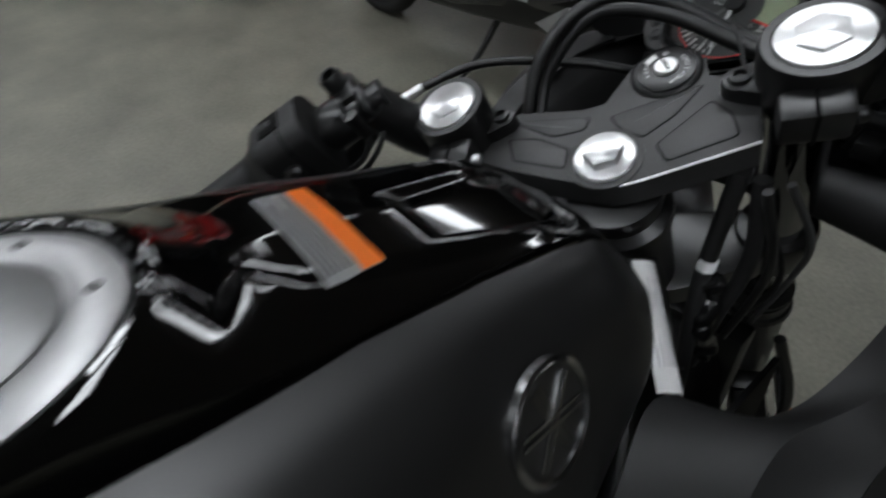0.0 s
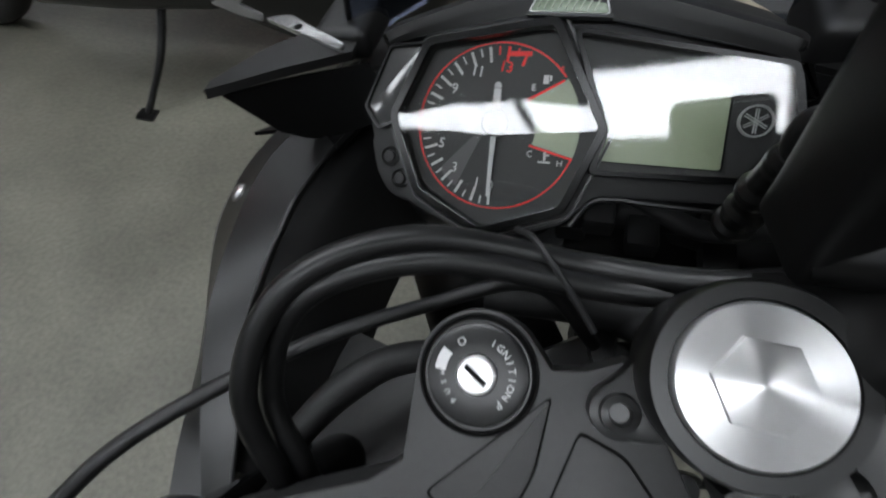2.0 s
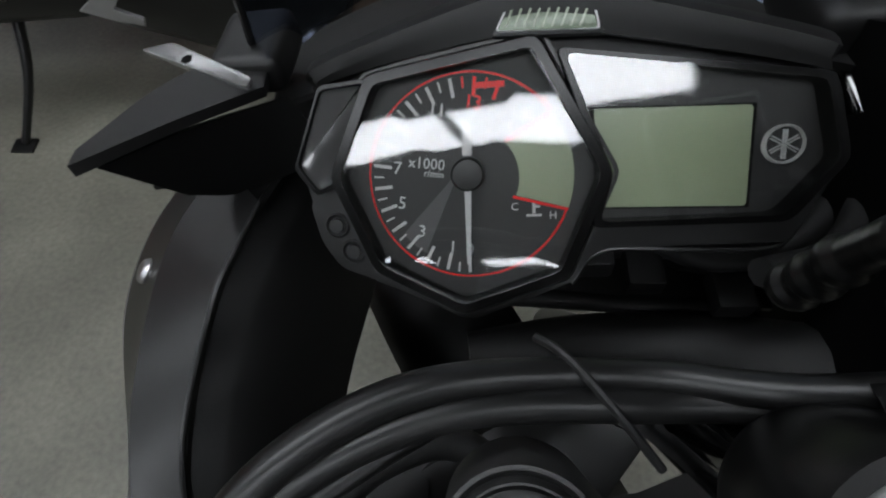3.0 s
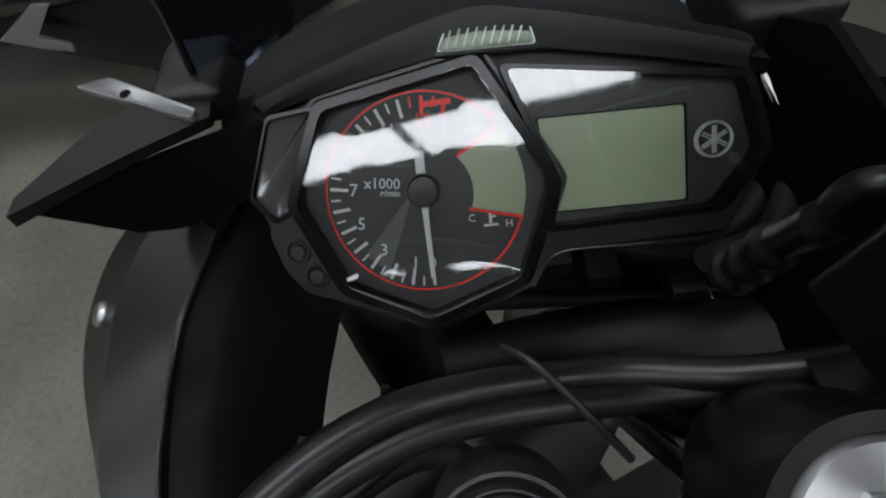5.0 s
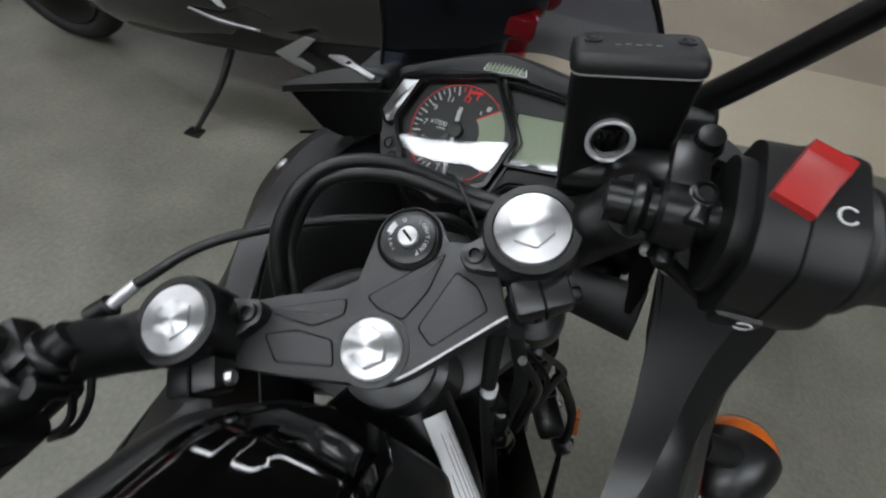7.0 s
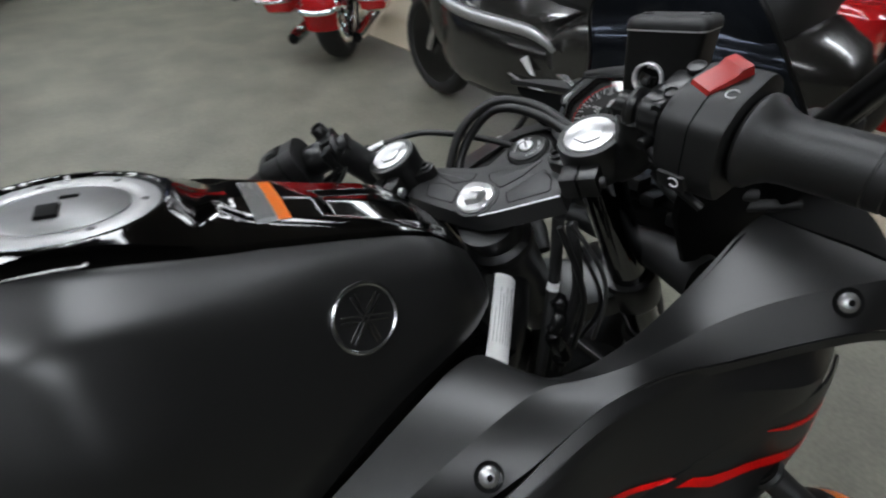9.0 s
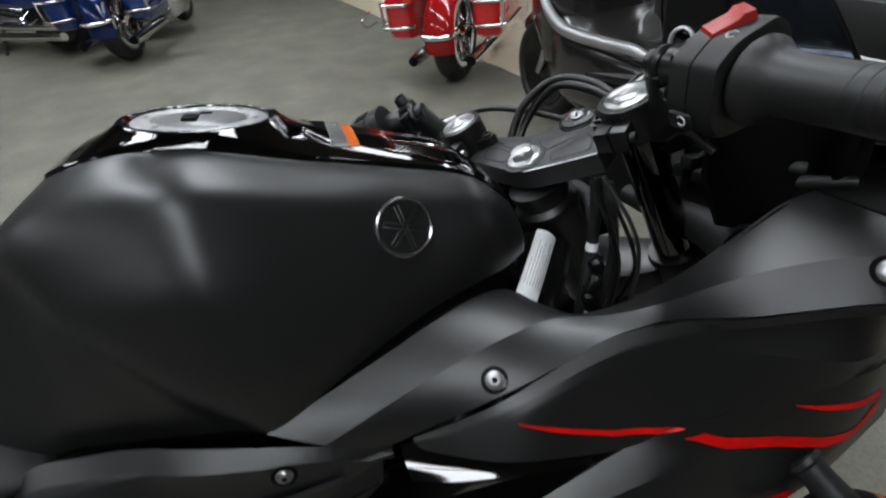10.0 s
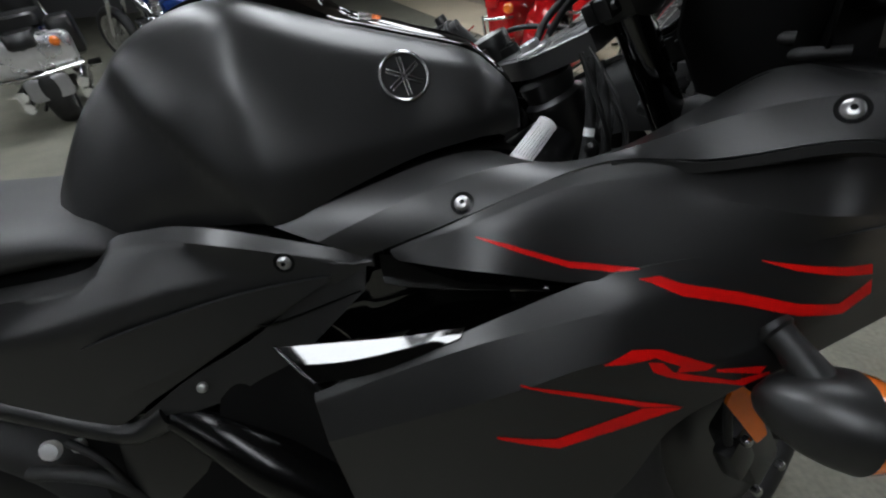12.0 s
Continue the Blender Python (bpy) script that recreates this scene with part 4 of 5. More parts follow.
part("scale_arc", prism(ring_pts(*C0, R0 + .0008, 286, 92, 40) + ring_pts(*C0, R0 + .0002, 92, 286, 40), .0015, .0019), RED, panel)
part("scale_arc", prism(ring_pts(*C0, R0 + .0010, -76, -18.5, 16) + ring_pts(*C0, R0 + .0002, -18.5, -76, 16), .0015, .0019), RED, panel)
part("scale_arc", prism(ring_pts(*C0, R0 + .0010, 92, 38, 16) + ring_pts(*C0, R0 + .0002, 38, 92, 16), .0015, .0019), RED, panel)
gseg = ring_pts(*C0, .0412, -18, 36, 12) + ring_pts(*C0, .0202, 42, -21, 12)
part("gauge_display", prism(gseg, .0015, .0021), LCD, panel, "grey-green gear display")
for (ax_, ay_), (bx_, by_) in (((.0176, -.0098), (.0392, -.0155)), ((.0150, .0120), (.0318, .0215))):
    run_ = math.hypot(bx_ - ax_, by_ - ay_)
    part("red_line", box((run_, .0011, .0005), (run_ / 2, 0, .0020)), RED, panel, m=pose(ax_, ay_, 0, 0, 0, math.degrees(math.atan2(by_ - ay_, bx_ - ax_))))
needle = bmesh.new()
add(needle, [(-.0013, -.006, .0052), (.0013, -.006, .0052), (.0008, -.0365, .0052), (-.0008, -.0365, .0052), (-.0013, -.006, .0060), (.0013, -.006, .0060), (.0008, -.0365, .0060), (-.0008, -.0365, .0060)],
    [(0, 1, 2, 3), (4, 5, 6, 7), (0, 1, 5, 4), (1, 2, 6, 5), (2, 3, 7, 6), (3, 0, 4, 7)])
box((.0036, .0090, .0008), (0, .0118, .0056), bm=needle)
part("needle", needle, PALE, panel, "white needle", pose(0, 0, 0, 0, 0, -1))
part("hub", lathe([(.0066, .0015), (.0066, .0060), (.0058, .0070), (.0003, .0072)], 32), SATIN, panel)
part("pin", lathe([(.0018, .0014), (.0018, .0022), (.0008, .0025)], 14), STEEL, panel, "small bright pin", pose(-.0005, .0185, 0))
emblem(panel, pose(.1144, .0061, .0014), .0070, PALE, DIALFACE)
tab = part("button_tab", prism(rounded([(-.0700, -.010), (-.0605, -.003), (-.046, -.020), (-.038, -.036), (-.046, -.0445), (-.0585, -.0395), (-.066, -.028)], .004, 4), -.012, -.001, .0015), PLASTIC, panel, "black tab with two buttons")
for x, y in ((-.0572, -.0197), (-.0508, -.0312)):
    part("button", lathe([(.0056, -.001), (.0056, .0012), (.0048, .0020), (.0040, .0010), (.0032, .0010), (.0028, .0024), (.0005, .0026)], 24), RUBBER, panel, m=pose(x, y, .0))
visor = part("visor", sheet([[(-.0600, .0330, .003), (-.0540, .0395, .004), (.0130, .0500, .005), (.0480, .0485, .005), (.1185, .0335, .004), (.1270, .0290, .003)],
                             [(-.0580, .0372, .006), (-.0520, .0432, .007), (.0150, .0610, .008), (.0470, .0590, .008), (.1165, .0395, .007), (.1230, .0345, .006)],
                             [(-.0600, .0400, .000), (-.0530, .0470, .000), (.0150, .0650, .000), (.0475, .0630, .000), (.1190, .0430, .000), (.1260, .0370, .000)],
                             [(-.0640, .0420, -.020), (-.0560, .0500, -.020), (.0150, .0680, -.020), (.0475, .0660, -.020), (.1220, .0460, -.020), (.1300, .0390, -.020)]], 44, 4, .003), PLASTIC, panel, "black visor above the dial", sharp=25)
part("shift_light", prism(rounded([(.0105, .0488), (.0505, .0472), (.0475, .0595), (.0160, .0615)], .002, 3), .004, .0085, .001), SATIN, panel)
part("shift_lens", prism(rounded([(.0128, .0505), (.0480, .0489), (.0456, .0572), (.0175, .0590)], .0015, 3), .0085, .0094, .0006), material("lens_ribs", (.16, .2, .14), .25, vary=.5, grain=700), panel, "ribbed greenish lens")
part("lens_rim", frame_bm(rounded([(.0128, .0505), (.0480, .0489), (.0456, .0572), (.0175, .0590)], .0015, 3), .0007, .0080, .0098, .0002), PALE, panel)
for k in range(9):
    part("lens_rib", box((.0007, .0062, .0006), (0, 0, 0)), material("rib_green", (.28, .33, .24), .3) if k == 0 else bpy.data.materials["rib_green"], panel, m=pose(.0172 + .0032 * k, .0545 - .0002 * k, .0096, 0, 0, -22))
part("side_lens", prism(rounded(LEFT, .002, 3), .001, .008, .002), material("side_lens_grey", .06, .16, metal=.3, coat=.6), panel, "glossy dark side lens")
part("side_bezel", frame_bm(rounded(LEFT, .002, 3), .0018, .0, .0092), BEZEL, panel, "glossy black bezel")
part("end_rim", prism(rounded([(.1235, .0300), (.1290, .0290), (.1345, .0145), (.1300, .0150)], .0008, 2), .0, .0106, .002), GLOSS, panel, "glossy end of the cover")


def dome(poly, z, bow, n=14):
    """A clear cover, bowed from top to bottom."""
    c = np.mean(poly, axis=0)
    rings = []
    for f in np.linspace(1, .05, n):
        ring = [(c[0] + (x - c[0]) * f, c[1] + (y - c[1]) * f) for x, y in poly]
        rings.append([(x, y, z - y ** 2 * bow) for x, y in ring])
    bm = loft(rings, cap=False)
    bm.faces.new([v for v in bm.verts][-len(poly):])
    return bm


for poly, bow in ((HEXA, 1.25), (DISP, .12)):
    pane = part("cover", dome(rounded(poly, .003, 3), .0112, bow), LENSCLEAR, panel, "clear cover", sharp=60)
    pane.visible_shadow = False


# ---- right flank: covers, seat, duct, lamp, screws and stripes ----


def surface_of(obs):
    """A function that finds the outer surface of some panels, seen from the side, at (y, z)."""
    trees = [(BVHTree.FromPolygons([v.co[:] for v in o.data.vertices], [p.vertices[:] for p in o.data.polygons])) for o in obs]

    def at(y, z, side=1):
        best = None
        for tr in trees:
            loc, n_, _, _ = tr.ray_cast(Vector((side, y, z)), Vector((-side, 0, 0)))
            if loc is not None and (best is None or loc.x * side > best[0].x * side):
                n_ = n_ if n_.x * side > 0 else -n_
                best = (loc, n_)
        return best

    return at


SIDE_ROWS = [[(.115, -.70, .765), (.116, -.60, .770), (.113, -.515, .779), (.104, -.485, .806), (.117, -.44, .815), (.128, -.40, .818), (.147, -.340, .812), (.166, -.206, .777)],
             [(.125, -.72, .70), (.140, -.62, .715), (.148, -.52, .735), (.158, -.42, .757), (.162, -.34, .765), (.168, -.207, .774)],
             [(.125, -.74, .655), (.135, -.64, .620), (.142, -.545, .590), (.147, -.47, .630), (.160, -.355, .698), (.167, -.21, .768)]]
SIDE_ROWS.insert(1, [(x + .015 * min(1, max(0, (-.2 - y) / .15)), y, z - .012) for x, y, z in SIDE_ROWS[0]])
side_cover = part("side_cover", sheet(SIDE_ROWS, 48, 6, .003, False, (0, -.4, .7)), MATTE, bike, "matte black side cover below the seat", sharp=40)
STEP = [[(.174, -.250, .763), (.172, -.342, .754), (.166, -.437, .732), (.159, -.523, .707)],
        [(.175, -.254, .757), (.174, -.345, .712), (.168, -.425, .674), (.158, -.515, .639)]]
part("side_cover_step", sheet(STEP, 30, 5, .006, False, (0, -.4, .7)), MATTE, bike, sharp=30)
seat_rings = []
for y, w, top, bot in ((-.474, .098, .796, .784), (-.484, .108, .806, .779), (-.51, .113, .822, .777), (-.555, .121, .832, .777), (-.62, .132, .840, .772), (-.72, .142, .842, .765), (-.86, .150, .846, .755)):
    seat_rings.append([(-.03 + (w + .03) * math.copysign(abs(math.cos(a)) ** .45, math.cos(a)), y, (top + bot) / 2 + (top - bot) / 2 * math.copysign(abs(math.sin(a)) ** .8, math.sin(a))) for a in np.linspace(0, 2 * math.pi, 40, endpoint=False)])
part("seat", loft(seat_rings), material("seat_vinyl", .02, .52, vary=.15, grain=500, bump=.3, bump_scale=1400), bike, "black vinyl rider seat", sharp=60)
# glossy duct between the panels
DUCT = [[(.158, -.345, .700), (.161, -.314, .713), (.164, -.224, .742), (.166, -.205, .760), (.176, -.16, .752), (.192, -.09, .745), (.206, -.02, .736)],
        [(.152, -.345, .672), (.150, -.30, .672), (.152, -.25, .674), (.158, -.20, .680), (.170, -.14, .690), (.190, -.08, .712), (.206, -.025, .732)]]
part("duct_panel", sheet(DUCT, 40, 6, .004, False, (0, -.2, .7)), GLOSS, bike, "glossy black air duct panel")
LIP = [[(.174, -.322, .690), (.186, -.255, .694), (.200, -.19, .700), (.216, -.125, .712)], [(.196, -.300, .680), (.206, -.245, .684), (.213, -.19, .694), (.220, -.128, .709)],
       [(.213, -.279, .668), (.218, -.235, .672), (.222, -.19, .684), (.224, -.132, .706)]]
part("duct_lip", sheet(LIP, 24, 4, .003, False, (0, -.2, .5)), GLOSS, bike, "glossy duct lip", sharp=14)
part("lip_rim", tube([(.174, -.322, .690), (.196, -.300, .680), (.214, -.2775, .668)], [.0016, .0022, .0016], 10), GLOSS, bike)
FIN = [[(.168, -.200, .778), (.176, -.17, .774), (.192, -.12, .764), (.214, -.05, .750)], [(.180, -.199, .768), (.190, -.168, .762), (.204, -.12, .755), (.219, -.048, .7475)], [(.190, -.197, .7565), (.199, -.168, .752), (.210, -.12, .749), (.224, -.045, .745)]]
part("duct_fin", sheet(FIN, 24, 4, .003, True, (0, -.2, .6)), GLOSS, bike, "glossy fin at the tip of the fairing")
part("duct_edge", tube([(.163, -.338, .712), (.166, -.313, .714), (.170, -.224, .741)], [.0012, .002, .0008], 8), GLOSS, bike)
# near-black sheets added behind the openings, in place of their shade
part("lower_shade_sheet", sheet([[(.155, -.40, .63), (.158, -.36, .672), (.160, -.325, .668), (.178, -.300, .655), (.196, -.279, .644)], [(.165, -.42, .56), (.168, -.37, .57), (.172, -.33, .57), (.185, -.28, .57), (.20, -.24, .56)], [(.15, -.40, .45), (.16, -.36, .45), (.17, -.32, .45), (.18, -.28, .45), (.19, -.22, .45)]], 24, 5, .003, False, (0, -.3, .6)), DARK, bike, "dark sheet added for shade in the lower opening")
part("duct_shade_sheet", sheet([[(.12, -.36, .70), (.12, -.2, .79), (.12, -.08, .80), (.125, .05, .80)], [(.12, -.40, .50), (.13, -.2, .48), (.14, -.08, .47), (.14, .05, .47)]], 20, 4, .004), DARK, bike, "dark sheet added for shade behind the fairing")
MIDC = [[(.146, -.505, .600), (.149, -.43, .650), (.161, -.35, .694), (.165, -.26, .752), (.163, -.215, .768)], [(.150, -.47, .596), (.157, -.40, .618), (.163, -.35, .645), (.168, -.30, .672), (.168, -.22, .74)]]
part("mid_cover", sheet(MIDC, 34, 5, .003, False, (0, -.3, .7)), PLASTIC, bike, "satin black trim between cover and duct", sharp=30)
part("engine_cover", tube([(.125, -.50, .60), (.150, -.42, .575), (.165, -.36, .535), (.175, -.29, .48), (.17, -.22, .42)], [.012, .030, .040, .042, .035], 24, 30), BEZEL, bike, "dark smooth engine cover")
part("frame_rail", tube([(.115, -.80, .67), (.122, -.68, .635), (.130, -.57, .590), (.136, -.515, .578), (.140, -.47, .600)], .0165, 16, 30), SATIN, bike, "black frame rail")
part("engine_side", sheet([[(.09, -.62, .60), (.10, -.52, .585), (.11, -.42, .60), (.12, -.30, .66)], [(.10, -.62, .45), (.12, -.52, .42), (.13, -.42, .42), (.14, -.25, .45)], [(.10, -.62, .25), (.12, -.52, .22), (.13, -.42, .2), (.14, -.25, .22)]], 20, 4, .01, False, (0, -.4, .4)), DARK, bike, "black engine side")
# added dark sheet: plugs the gap beside the trim, where only shade shows
part("side_shade_sheet", sheet([[(.085, -.78, .77), (.085, -.60, .775), (.09, -.45, .80), (.11, -.30, .80), (.13, -.20, .77)], [(.10, -.78, .62), (.11, -.60, .60), (.12, -.45, .60), (.13, -.30, .64), (.14, -.20, .66)]], 20, 4, .003), DARK, bike, "dark sheet added behind the side cover to plug a gap")
part("frame_plate", prism([(-.56, .585), (-.48, .59), (-.46, .50), (-.50, .40), (-.58, .42)], .095, .118, .004, Matrix(((0, 0, 1, 0), (1, 0, 0, 0), (0, 1, 0, 0), (0, 0, 0, 1)))), SATIN, bike, "black frame plate")
eng = bmesh.new()
box((.20, .30, .22), (0, -.26, .50), .02, bm=eng)
for k in range(6):
    box((.24, .012, .10), (0, -.36 + .03 * k, .46), .003, bm=eng)
part("engine", eng, SATIN, bike, "black engine block with ribs")
for p, r, mat in (((.10, -.66, .535), .014, BRIGHT), ((.11, -.615, .545), .010, BRIGHT), ((.13, -.44, .545), .008, STEEL), ((.15, -.335, .60), .005, STEEL), ((.165, -.305, .588), .004, STEEL), ((.168, -.27, .535), .006, STEEL), ((.14, -.40, .50), .012, STEEL)):
    part("engine_fitting", lathe([(r * .9, 0), (r, r * .3), (r * .8, r * .6), (r * .3, r * .7)], 18), mat, bike, m=aim(p, (1, .1, .3)))
part("hose", tube([(.10, -.70, .50), (.115, -.64, .505), (.12, -.59, .49), (.11, -.56, .44)], .010, 12), RUBBER, bike, "black engine hose")
part("hose", tube([(.12, -.62, .56), (.125, -.585, .53), (.12, -.57, .47)], .005, 10), RUBBER, bike, "thin black hose")

flank = surface_of(right_panels[:2] + right_panels[2:] + (side_cover,))
for y, z, r in ((-.114, .822, .0075), (-.294, .779, .0070), (.1874, .884, .0082)):
    got = flank(y, z)
    m = aim(got[0], got[1])
    sc = part("panel_screw", bolt_bm(r, .0035), STEEL, bike, "bright panel screw", m)
    part("recess", lathe([(r * 1.5, -.0005), (r * 1.52, .0006), (r * 1.12, .0002), (r * 1.1, -.002)], 28), DARK, sc)
    part("socket", lathe([(r * .38, .0030), (r * .36, .0038), (.0002, .0038)], 6), DARK, sc)
part("panel_screw", bolt_bm(.0060, .005), STEEL, bike, "bright panel screw", aim((.163, -.413, .645), (1, -.1, .3)))
left_flank = surface_of(left_panels)
got = left_flank(.197, .897, -1)
mate = aim(got[0], got[1]) if got else aim((-.2345, .196, .884), (-.75, -.1, .6))
part("panel_screw", bolt_bm(.0080, .004), STEEL, bike, "bright panel screw", mate)


def stripe(pairs, obs, name="stripe", cuts=6):
    """A printed band between an upper and a lower edge, laid on the panels."""
    at = surface_of(obs)
    rows = []
    for (a, b), (c, d) in zip(zip(pairs[::2], pairs[1::2]), zip(pairs[2::2], pairs[3::2])):
        for f in np.linspace(0, 1, cuts, endpoint=False):
            rows.append((np.array(a) * (1 - f) + np.array(c) * f, np.array(b) * (1 - f) + np.array(d) * f))
    rows.append((np.array(pairs[-2]), np.array(pairs[-1])))
    grid = []
    for hi, lo in rows:
        line = []
        for f in np.linspace(0, 1, 5):
            y, z = hi * (1 - f) + lo * f
            got = at(y, z)
            line.append(tuple(got[0] + got[1] * .0007) if got else None)
        if None not in line:
            grid.append(line)
    bm = loft(grid, closed=False, cap=False)
    bmesh.ops.solidify(bm, geom=bm.faces[:], thickness=.0003)
    return part(name, bm, RED, bike, "red stripe", sharp=60)


BOTH, LOW = right_panels[1:3], right_panels[2:3]
stripe([(-.107, .798), (-.107, .797), (-.078, .789), (-.079, .785), (-.024, .767), (-.024, .761), (.015, .761), (.014, .755), (.035, .759), (.036, .758)], BOTH)
stripe([(.034, .75), (.035, .749), (.052, .752), (.044, .746), (.071, .744), (.07, .733), (.12, .733), (.12, .721), (.169, .719), (.17, .707), (.209, .713), (.216, .701), (.242, .73), (.245, .715)], BOTH)
stripe([(.137, .761), (.137, .76), (.164, .756), (.165, .75), (.209, .749), (.211, .74), (.238, .746), (.241, .735)], BOTH)
stripe([(-.082, .668), (-.083, .667), (-.04, .656), (-.041, .651), (.014, .637), (.014, .631), (.078, .614), (.036, .622)], LOW)
stripe([(.078, .613), (.036, .621), (-.047, .585), (-.05, .598), (-.107, .605), (-.107, .608)], LOW)
stripe([(-.006, .68), (-.005, .679), (.021, .69), (.013, .677), (.049, .686), (.043, .679), (.102, .662), (.068, .666), (.094, .657), (.065, .659)], LOW, "graphic")
stripe([(.036, .676), (.042, .663), (.05, .673), (.055, .656), (.062, .66), (.072, .649), (.124, .64), (.134, .632), (.156, .647), (.158, .644)], LOW, "graphic")
stripe([(.103, .657), (.105, .653), (.152, .654), (.148, .645)], LOW, "graphic")
# turn signal
SIG = pose(.309, .178, .632, -8, 0, -14)
sig_rings, lens_rings = [], []
for k, (y, rx, rz) in enumerate(((-.062, .003, .003), (-.057, .013, .013), (-.045, .026, .025), (-.024, .038, .037), (-.004, .043, .043), (.012, .044, .0445))):
    sig_rings.append([(-.012 * (1 - k / 5) + rx * math.cos(a), y, .004 * (1 - k / 5) + rz * math.sin(a)) for a in np.linspace(0, 2 * math.pi, 36, endpoint=False)])
for y, rx, rz in ((.0125, .0435, .044), (.026, .041, .0415), (.040, .033, .034), (.049, .016, .017)):
    lens_rings.append([(rx * math.cos(a), y, rz * math.sin(a)) for a in np.linspace(0, 2 * math.pi, 36, endpoint=False)])
sig = part("turn_signal", loft(sig_rings), MATTE, bike, "matte black turn signal with amber lens", SIG, sharp=60)
back = SIG.inverted()
part("lens", loft(lens_rings), AMBER, sig, "amber lens", sharp=60)
part("stalk", tube([(.252, .152, .697), (.272, .160, .682), (.300, .172, .655)], [.0145, .0140, .019], 20), PLASTIC, sig, "black rubber stalk", back)
part("stalk_foot", lathe([(.017, -.003), (.017, .002), (.014, .005)], 20), PLASTIC, sig, m=back @ aim((.257, .154, .694), (.8, .3, -.4)))

def rounded_block(size, at, r):
    return box(size, at, r, seg=4)


# ---- front: fork legs, wheel, lamp body, nose, fins and screen ----
for s in (-1, 1):
    legm = STEER @ pose(FORK * s, 0, 0)
    leg = part("fork_leg", lathe([(.030, -.72), (.030, -.50), (.028, -.36), (.0285, -.345), (.024, -.340), (.0225, -.338)], 28), SATIN, bike, "black fork leg", legm)
    part("dust_seal", lathe([(.0285, -.338), (.029, -.330), (.0225, -.322)], 28), RUBBER, leg)
    part("reflector_stay", box((.014, .085, .030), (.036 * s, -.060, -.555), .004), SATIN, leg, "black reflector stay")
    part("reflector", prism(rounded([(-.006, -.055), (.012, -.050), (.020, .015), (.004, .055), (-.020, .030)], .003), 0, .006, .001), AMBER, leg, "amber reflector", aim((.036 * s, -.104, -.543), (s, -.5, .1)))
    cal = bmesh.new()
    box((.046, .075, .125), (.0, -.085, -.655), .012, bm=cal)
    box((.030, .050, .060), (.010 * s, -.125, -.630), .010, bm=cal)
    box((.050, .030, .040), (.0, -.045, -.600), .008, bm=cal)
    caliper = part("caliper", cal, SATIN, leg, "black brake caliper")
    for y, z in ((-.135, -.690), (-.115, -.600), (-.070, -.715)):
        part("bolt", lathe([(.008, -.004), (.008, .003), (.005, .006), (.0005, .006)], 14), BADGE, caliper, "grey steel bolt", aim((.030 * s, y, z), (s, -.2, 0)))
    part("brake_hose", tube([(.015 * s, -.050, -.36), (.030 * s, -.085, -.46), (.020 * s, -.120, -.55), (.010 * s, -.130, -.61)], .006, 10), RUBBER, leg, "black brake hose")
WHEEL = STEER @ pose(0, .030, -.70)
wheel = part("front_wheel", lathe([(.14, -.045), (.205, -.045), (.222, -.038), (.215, -.03), (.205, 0), (.215, .03), (.222, .038), (.205, .045), (.14, .045)], 48, m=pose(0, 0, 0, 0, 90, 0)), SATIN, bike, "black front wheel", WHEEL)
tyre = bmesh.new()
rings = []
for a in np.linspace(0, 2 * math.pi, 64, endpoint=False):
    c = math.cos(a), math.sin(a)
    rings.append([(.055 * math.cos(b), (.255 + .045 * math.sin(b)) * c[0], (.255 + .045 * math.sin(b)) * c[1]) for b in np.linspace(0, 2 * math.pi, 16, endpoint=False)])
part("tyre", loft(rings + rings[:1], cap=False, bm=tyre), RUBBER, wheel, "black rubber tyre")
fen = []
for a in np.linspace(radians(15), radians(150), 24):
    fen.append([((.072) * math.sin(b), (.325 - .03 * (1 - math.cos(b))) * math.cos(a), (.325 - .03 * (1 - math.cos(b))) * math.sin(a)) for b in np.linspace(-1.25, 1.25, 12)])
bm = loft(fen, closed=False, cap=False)
bmesh.ops.solidify(bm, geom=bm.faces[:], thickness=.003)
part("front_fender", bm, MATTE, bike, "matte black front fender", WHEEL)
lamp = bmesh.new()
box((.30, .15, .15), (0, .355, .835), .03, bm=lamp)
box((.09, .08, .10), (-.085, .285, .86), .015, bm=lamp)
box((.09, .08, .10), (.085, .285, .86), .015, bm=lamp)
part("headlight_body", lamp, PLASTIC, bike, "black back of the twin headlights")
# near-black plate added to hide the dial from the side, where all is dark
shroud = prism([(.125, .895), (.100, .950), (.105, .988), (.170, .998), (.235, 1.0), (.30, .965), (.30, .88), (.20, .87)], .141, .146, .001, Matrix(((0, 0, 1, 0), (1, 0, 0, 0), (0, 1, 0, 0), (0, 0, 0, 1))))
part("dash_blind", shroud, DARK, bike, "black plate added to hide the dashboard from the side")
part("dash_stay", box((.020, .012, .10), (.006, .205, .905), .003), STEEL, bike, "steel dashboard stay")
part("dash_stay", tube([(-.05, .26, .86), (-.03, .23, .90), (0, .215, .93), (.05, .23, .92), (.10, .25, .88)], .008, 12), SATIN, bike, "black tube stay")
for pts in ([(.05, .20, .93), (.09, .19, .915), (.13, .20, .92), (.17, .25, .92)], [(-.06, .20, .925), (-.085, .21, .90), (-.09, .23, .86)], [(.09, .165, .95), (.125, .18, .94), (.15, .21, .935)]):
    part("wire_loom", tube(pts, .006, 10), RUBBER, bike, "black wire loom")
